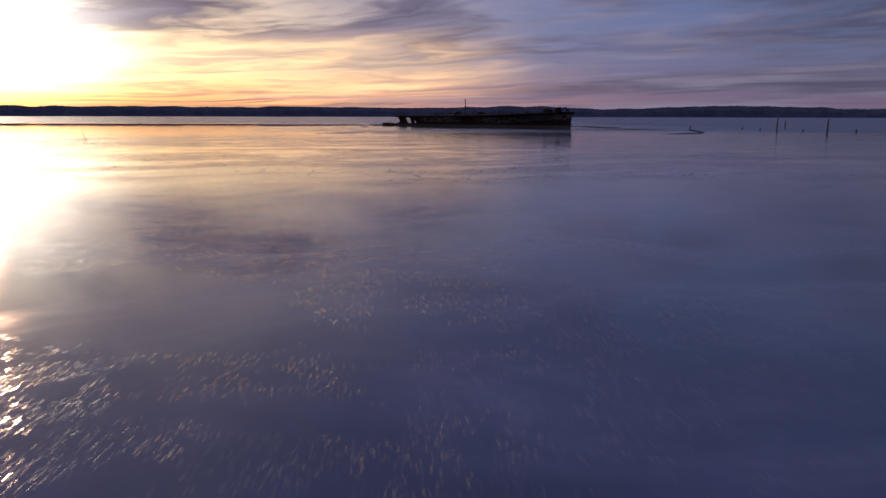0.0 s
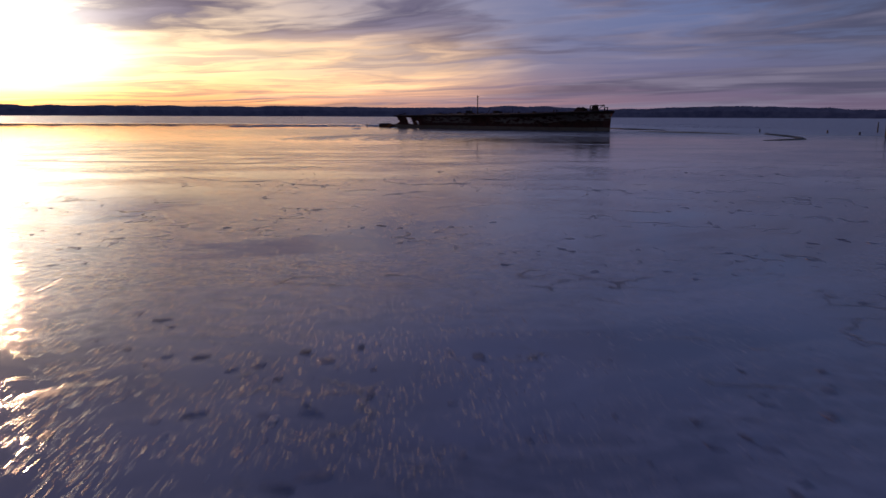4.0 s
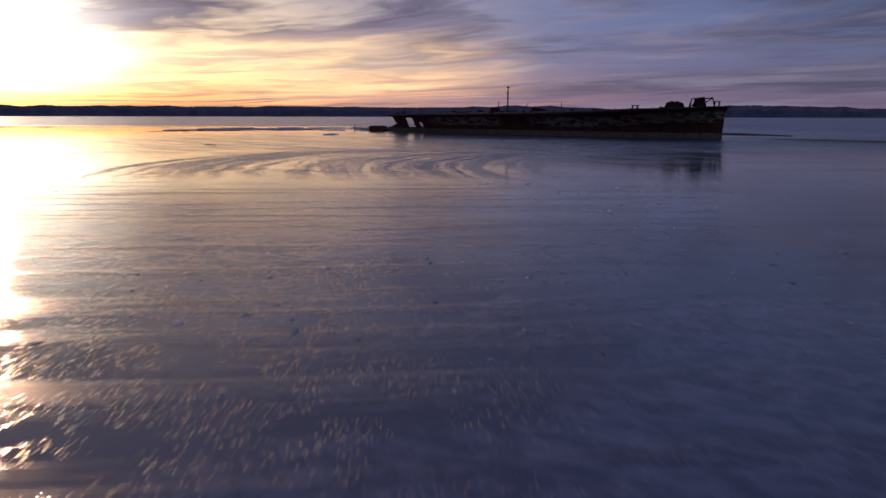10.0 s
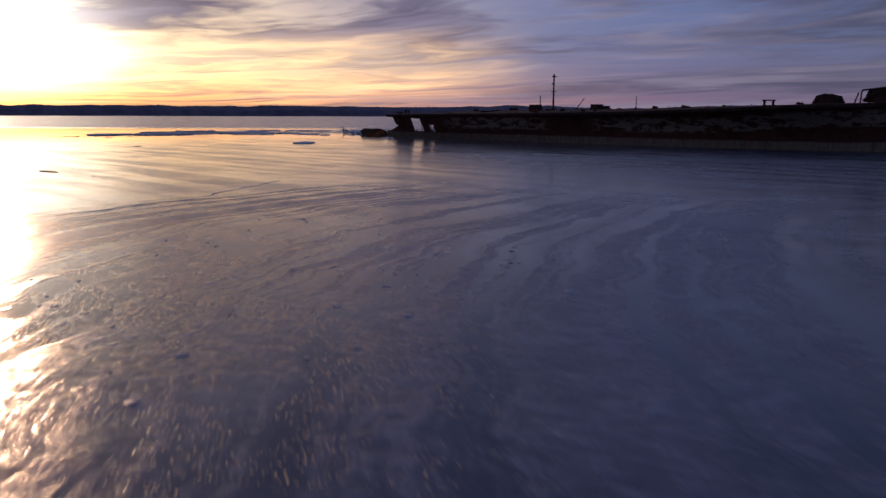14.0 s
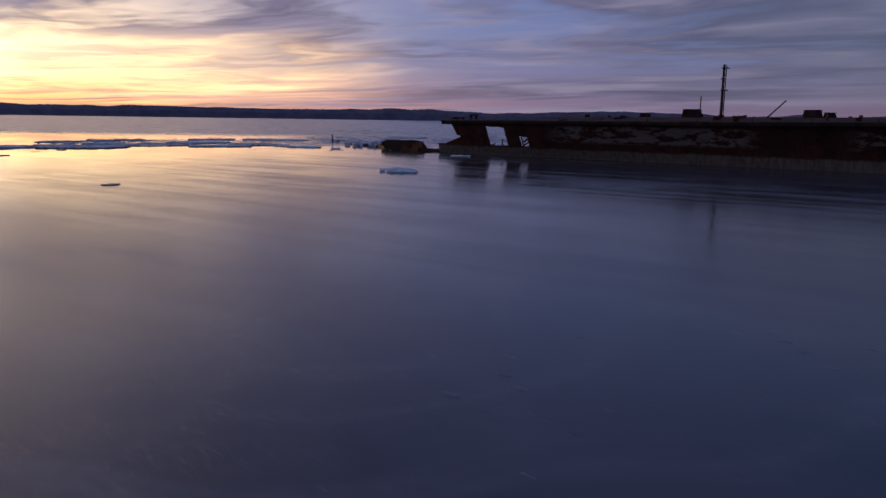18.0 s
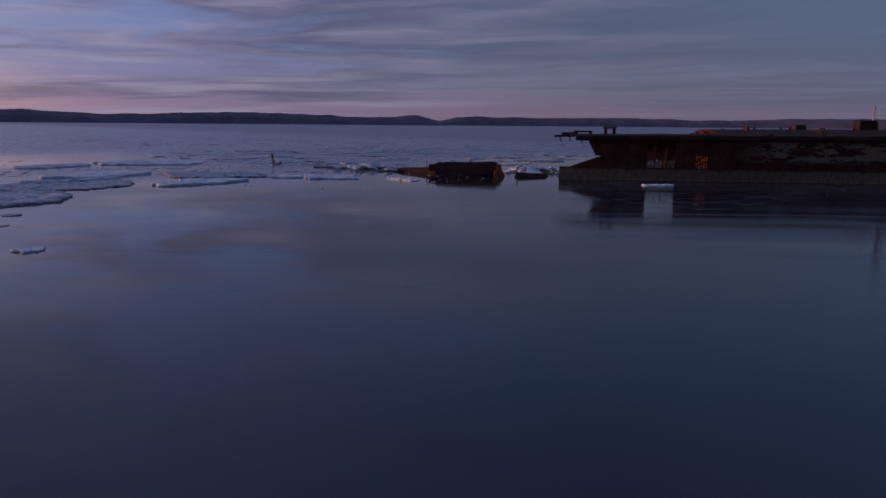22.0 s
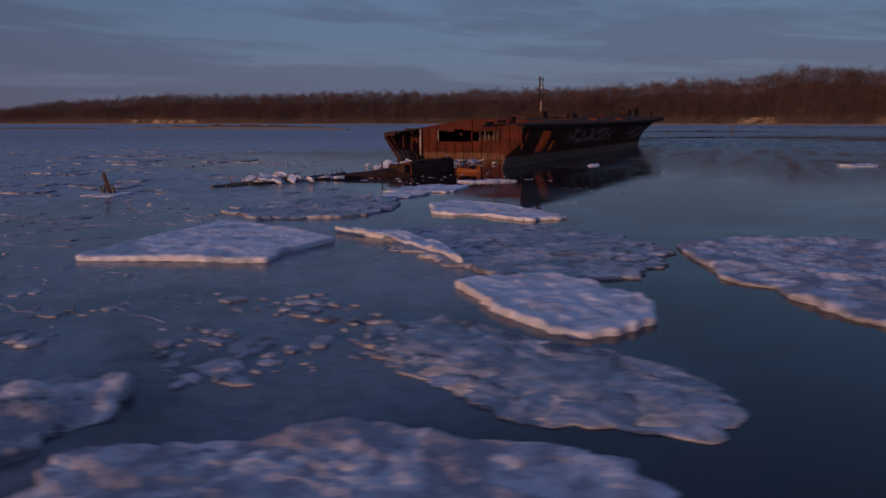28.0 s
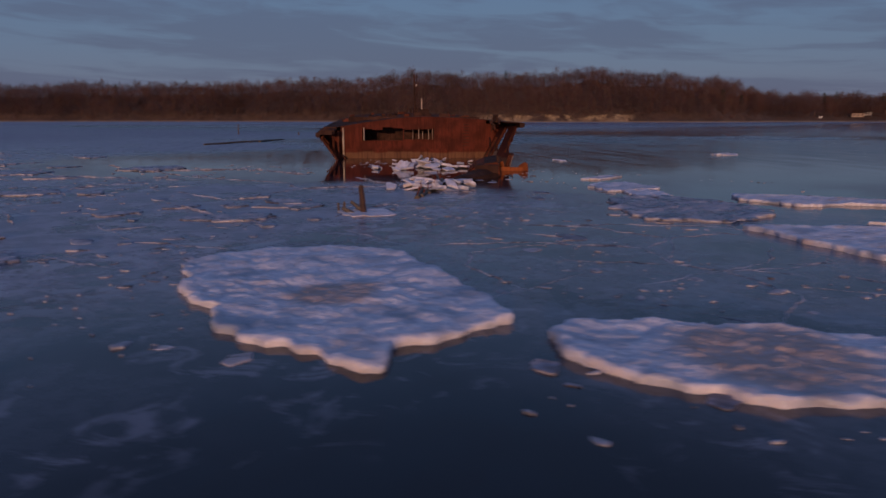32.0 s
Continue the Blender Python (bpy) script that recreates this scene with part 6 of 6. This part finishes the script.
# ---------------------------------------------------------------- things in the water and on the shore
def stump_post():
    ob = thing("wooden_post", pose(97.9, 199.2, 0, 0, 0, 25), "weathered leaning timber post frozen in the ice", "post")
    bm = bmesh.new()
    prev = None
    for i in range(7):
        z = -0.4 + 1.6 * i / 6
        w = 0.16 - 0.05 * i / 6
        c = Vector((0.03 * hum(i * 1.1), 0.22 * z + 0.02 * hum(i * 2.3), z))
        ring = [bm.verts.new(c + Vector((w * math.cos(a), 0.8 * w * math.sin(a), 0.08 * hum(a, i)))) for a in (0.4, 1.3, 2.2, 3.4, 4.3, 5.4)]
        if prev:
            for q in range(6):
                bm.faces.new((prev[q], prev[(q + 1) % 6], ring[(q + 1) % 6], ring[q]))
        prev = ring
    bm.faces.new(prev)
    part("timber", bm, OLDWOOD, ob)
    for p, q, r in (((0.15, -0.3, 0.0), (0.75, -0.35, 0.42), 0.09), ((0.3, 0.2, -0.1), (0.95, 0.15, 0.18), 0.1), ((0.9, 0.0, -0.1), (0.92, 0.0, 0.45), 0.07), ((1.15, 0.1, -0.1), (1.16, 0.1, 0.4), 0.06)):
        bm = bmesh.new()
        tube(bm, p, q, r, r * 0.8, 6)
        part("broken_frame", bm, WOOD, ob)
    floe([(97.0, 200.6), (99.0, 199.9), (98.0, 198.0), (96.2, 198.8)], 0.06, 71, 0.15, 0.02, "thin ice collar round a timber post")


stump_post()


def timbers():
    """Sunken timbers that carry the ice heap."""
    for p, q, r in (((99.8, 193.8, 0.02), (102.4, 190.6, 0.12), 0.16), ((100.2, 193.0, 0.02), (103.4, 188.2, 0.2), 0.13), ((101.0, 191.6, 0.0), (104.6, 186.4, 0.22), 0.15), ((104.6, 186.3, 0.1), (106.6, 184.6, 0.25), 0.14)):
        ob = thing("sunken_timber", pose(0, 0, 0), "dark waterlogged ship timber frozen in ice", "timber", "sunken timbers")
        bm = bmesh.new()
        tube(bm, p, q, r, r * 0.8, 7)
        for v in bm.verts:
            v.co += Vector((hum(v.co.x * 3, v.co.y), hum(v.co.y * 3, 2), hum(v.co.x, 7))) * 0.05
        part("baulk", bm, WOOD, ob)
        for k in range(4):
            c = Vector(p).lerp(Vector(q), (k + 0.5) / 4)
            bm = bmesh.new()
            tube(bm, c, c + Vector((0.04 * k - 0.08, 0.05, 0.3 + 0.1 * (k % 2))), 0.03, n=5)
            part("iron_bolt", bm, RUST, ob)


timbers()


def piles():
    """Two mooring piles and the stubs of others."""
    for x, y, h, r in ((216.6, 90.5, 3.2, 0.17), (215.6, 62.3, 3.0, 0.17), (216.1, 112.9, 0.6, 0.2), (215.1, 97.2, 0.55, 0.2), (220.4, 84.6, 0.6, 0.2), (227.7, 74, 0.7, 0.2), (203, 118, 0.7, 0.18), (231, 120, 2.4, 0.15)):
        ob = thing("mooring_pile", pose(x, y, 0, 2 * hum(x), 4 * hum(y), 30 * hum(x + y)), "dark weathered timber pile standing in the river" if h > 1 else "worn stub of a timber pile in the river", "pile", "old piles")
        bm = bmesh.new()
        tube(bm, (0, 0, -0.6), (0.02, 0, h), r * 1.1, r * 0.85, 9)
        part("shaft", bm, WOOD, ob)
        bm = bmesh.new()
        tube(bm, (0.02, 0, h), (0.03, 0.01, h + 0.12), r * 0.85, r * 0.4, 9)
        part("worn_head", bm, WOOD, ob)


piles()


def driftwood(name, pts, r, label):
    ob = thing(name, pose(0, 0, 0), label, "driftwood", "driftwood")
    for i in range(len(pts) - 1):
        bm = bmesh.new()
        f = lambda k: r * (1 - 0.5 * k / len(pts))
        tube(bm, pts[i], pts[i + 1], f(i), f(i + 1), 6)
        part("branch", bm, WOOD, ob)


driftwood("fallen_branch", ((80.8, 13.0, 0.05), (80.2, 13.6, 0.35), (79.2, 14.9, 1.1)), 0.07, "bare branch sticking up from the ice")
driftwood("drift_log", ((98.6, 92.7, 0.02), (99.5, 92.4, 0.04), (100.3, 91.8, 0.02)), 0.04, "short drift log lying on the ice")
driftwood("drift_log", ((178, 150, 0.05), (180.5, 147, 0.15), (183, 144, 0.08), (186.5, 139, 0.04)), 0.22, "long waterlogged log floating beyond the bow")
driftwood("drift_log", ((177, 152.5, 0.03), (182, 148.5, 0.1)), 0.15, "waterlogged log floating beyond the bow")
driftwood("drift_log", ((173, 163.2, 0.1), (178, 152, 0.2), (182, 144.6, 0.1)), 0.16, "dark log lying on the ice field")


def low_bar(name, line, w, h, mat, label, seed):
    """A low winding bank of mud or sand standing out of the water."""
    bm = bmesh.new()
    prev = None
    pts = []
    for i in range(len(line) - 1):
        a, b = Vector(line[i]), Vector(line[i + 1])
        n = max(2, int((b - a).length / 2.5))
        pts += [a.lerp(b, k / n) for k in range(n)]
    pts.append(Vector(line[-1]))
    for i, p in enumerate(pts):
        d = (pts[min(i + 1, len(pts) - 1)] - pts[max(i - 1, 0)]).normalized()
        s = Vector((-d.y, d.x))
        e = math.sin(math.pi * (i + 0.4) / (len(pts) - 0.2)) ** 0.5
        ww = w * e * (0.7 + 0.6 * abs(hum(i * 0.31, seed)))
        hh = h * e * (0.75 + 0.5 * hum(i * 0.43, seed + 2))
        ring = [bm.verts.new((p.x + s.x * ww * k, p.y + s.y * ww * k, z)) for k, z in ((-1, -0.1), (-0.6, hh * 0.6), (0, hh), (0.6, hh * 0.55), (1, -0.1))]
        if prev:
            for q in range(4):
                bm.faces.new((prev[q], prev[q + 1], ring[q + 1], ring[q]))
        prev = ring
    ob = lone(name, bm, mat, pose(0, 0, 0), label, "mud bank", "", "structure", True)
    return ob


low_bar("mud_bar", [(202, 112), (197, 97), (194, 78), (190, 66), (181, 59)], 1.4, 0.32, MUD, "low dark mud bar awash in the river", 1)
low_bar("sand_bar", [(176, 122), (184, 112), (192, 100)], 2.0, 0.28, SAND, "wet tan sand bar beyond the bow", 4)
low_bar("marsh_spit", [(470, 240), (455, 205), (430, 175), (405, 152), (380, 138)], 12.0, 2.6, LAND, "low grassy spit at the river's edge", 6)
low_bar("marsh_bar", [(520, 330), (500, 290), (470, 250)], 9.0, 1.0, SAND, "long flat sand bar at the river's edge", 8)
low_bar("mud_bar", [(284, 62), (270, 36), (252, 8)], 2.0, 0.4, MUD, "thin dark mud bar far out in the river", 12)
low_bar("ice_edge_bar", [(250, 40), (300, 10), (330, -40)], 2.0, 0.15, MUD, "low dark mud bar awash in the river", 9)


def house(az, back, w, d, h, turn, wall, label):
    p = spot(az, shore(az) + back, ground(az, back))
    ob = thing("house", pose(p.x, p.y, p.z - 0.2, 0, 0, turn), label, "house", "houses on the shore")
    bm = bmesh.new()
    box(bm, (-w / 2, -d / 2, 0), (w / 2, d / 2, h))
    part("wall", bm, wall, ob)
    bm = bmesh.new()
    vs = [bm.verts.new(q) for q in ((-w / 2 - 0.4, -d / 2 - 0.4, h), (w / 2 + 0.4, -d / 2 - 0.4, h), (w / 2 + 0.4, d / 2 + 0.4, h), (-w / 2 - 0.4, d / 2 + 0.4, h), (-w / 2 - 0.4, 0, h + d * 0.4), (w / 2 + 0.4, 0, h + d * 0.4))]
    for f in ((0, 1, 5, 4), (2, 3, 4, 5), (0, 4, 3), (1, 2, 5), (3, 2, 1, 0)):
        bm.faces.new([vs[i] for i in f])
    part("roof", bm, DARK, ob)
    for s in (-1, 1):
        for k in (-0.3, 0, 0.3):
            bm = bmesh.new()
            box(bm, (k * w - 0.5, s * d / 2 - 0.04, h * 0.4), (k * w + 0.5, s * d / 2 + 0.04, h * 0.75))
            part("window", bm, GLASS, ob)
    bm = bmesh.new()
    box(bm, (w * 0.3, -0.4, h), (w * 0.3 + 0.8, 0.4, h + d * 0.4 + 0.9))
    part("chimney", bm, DARK, ob)


house(-167.0, 16, 11, 7, 3.6, 20, PALE, "low pale cottage among bare trees at the water")
house(-167.6, 24, 6, 5, 3.0, -12, WHITEWALL, "small white boathouse at the water's edge")
house(-169.2, 30, 13, 8, 4.2, 5, PALE, "pale house behind bare trees near the shore")
house(-164.6, 12, 3.0, 2.6, 2.0, 0, WHITEWALL, "tiny white shed at the water's edge")
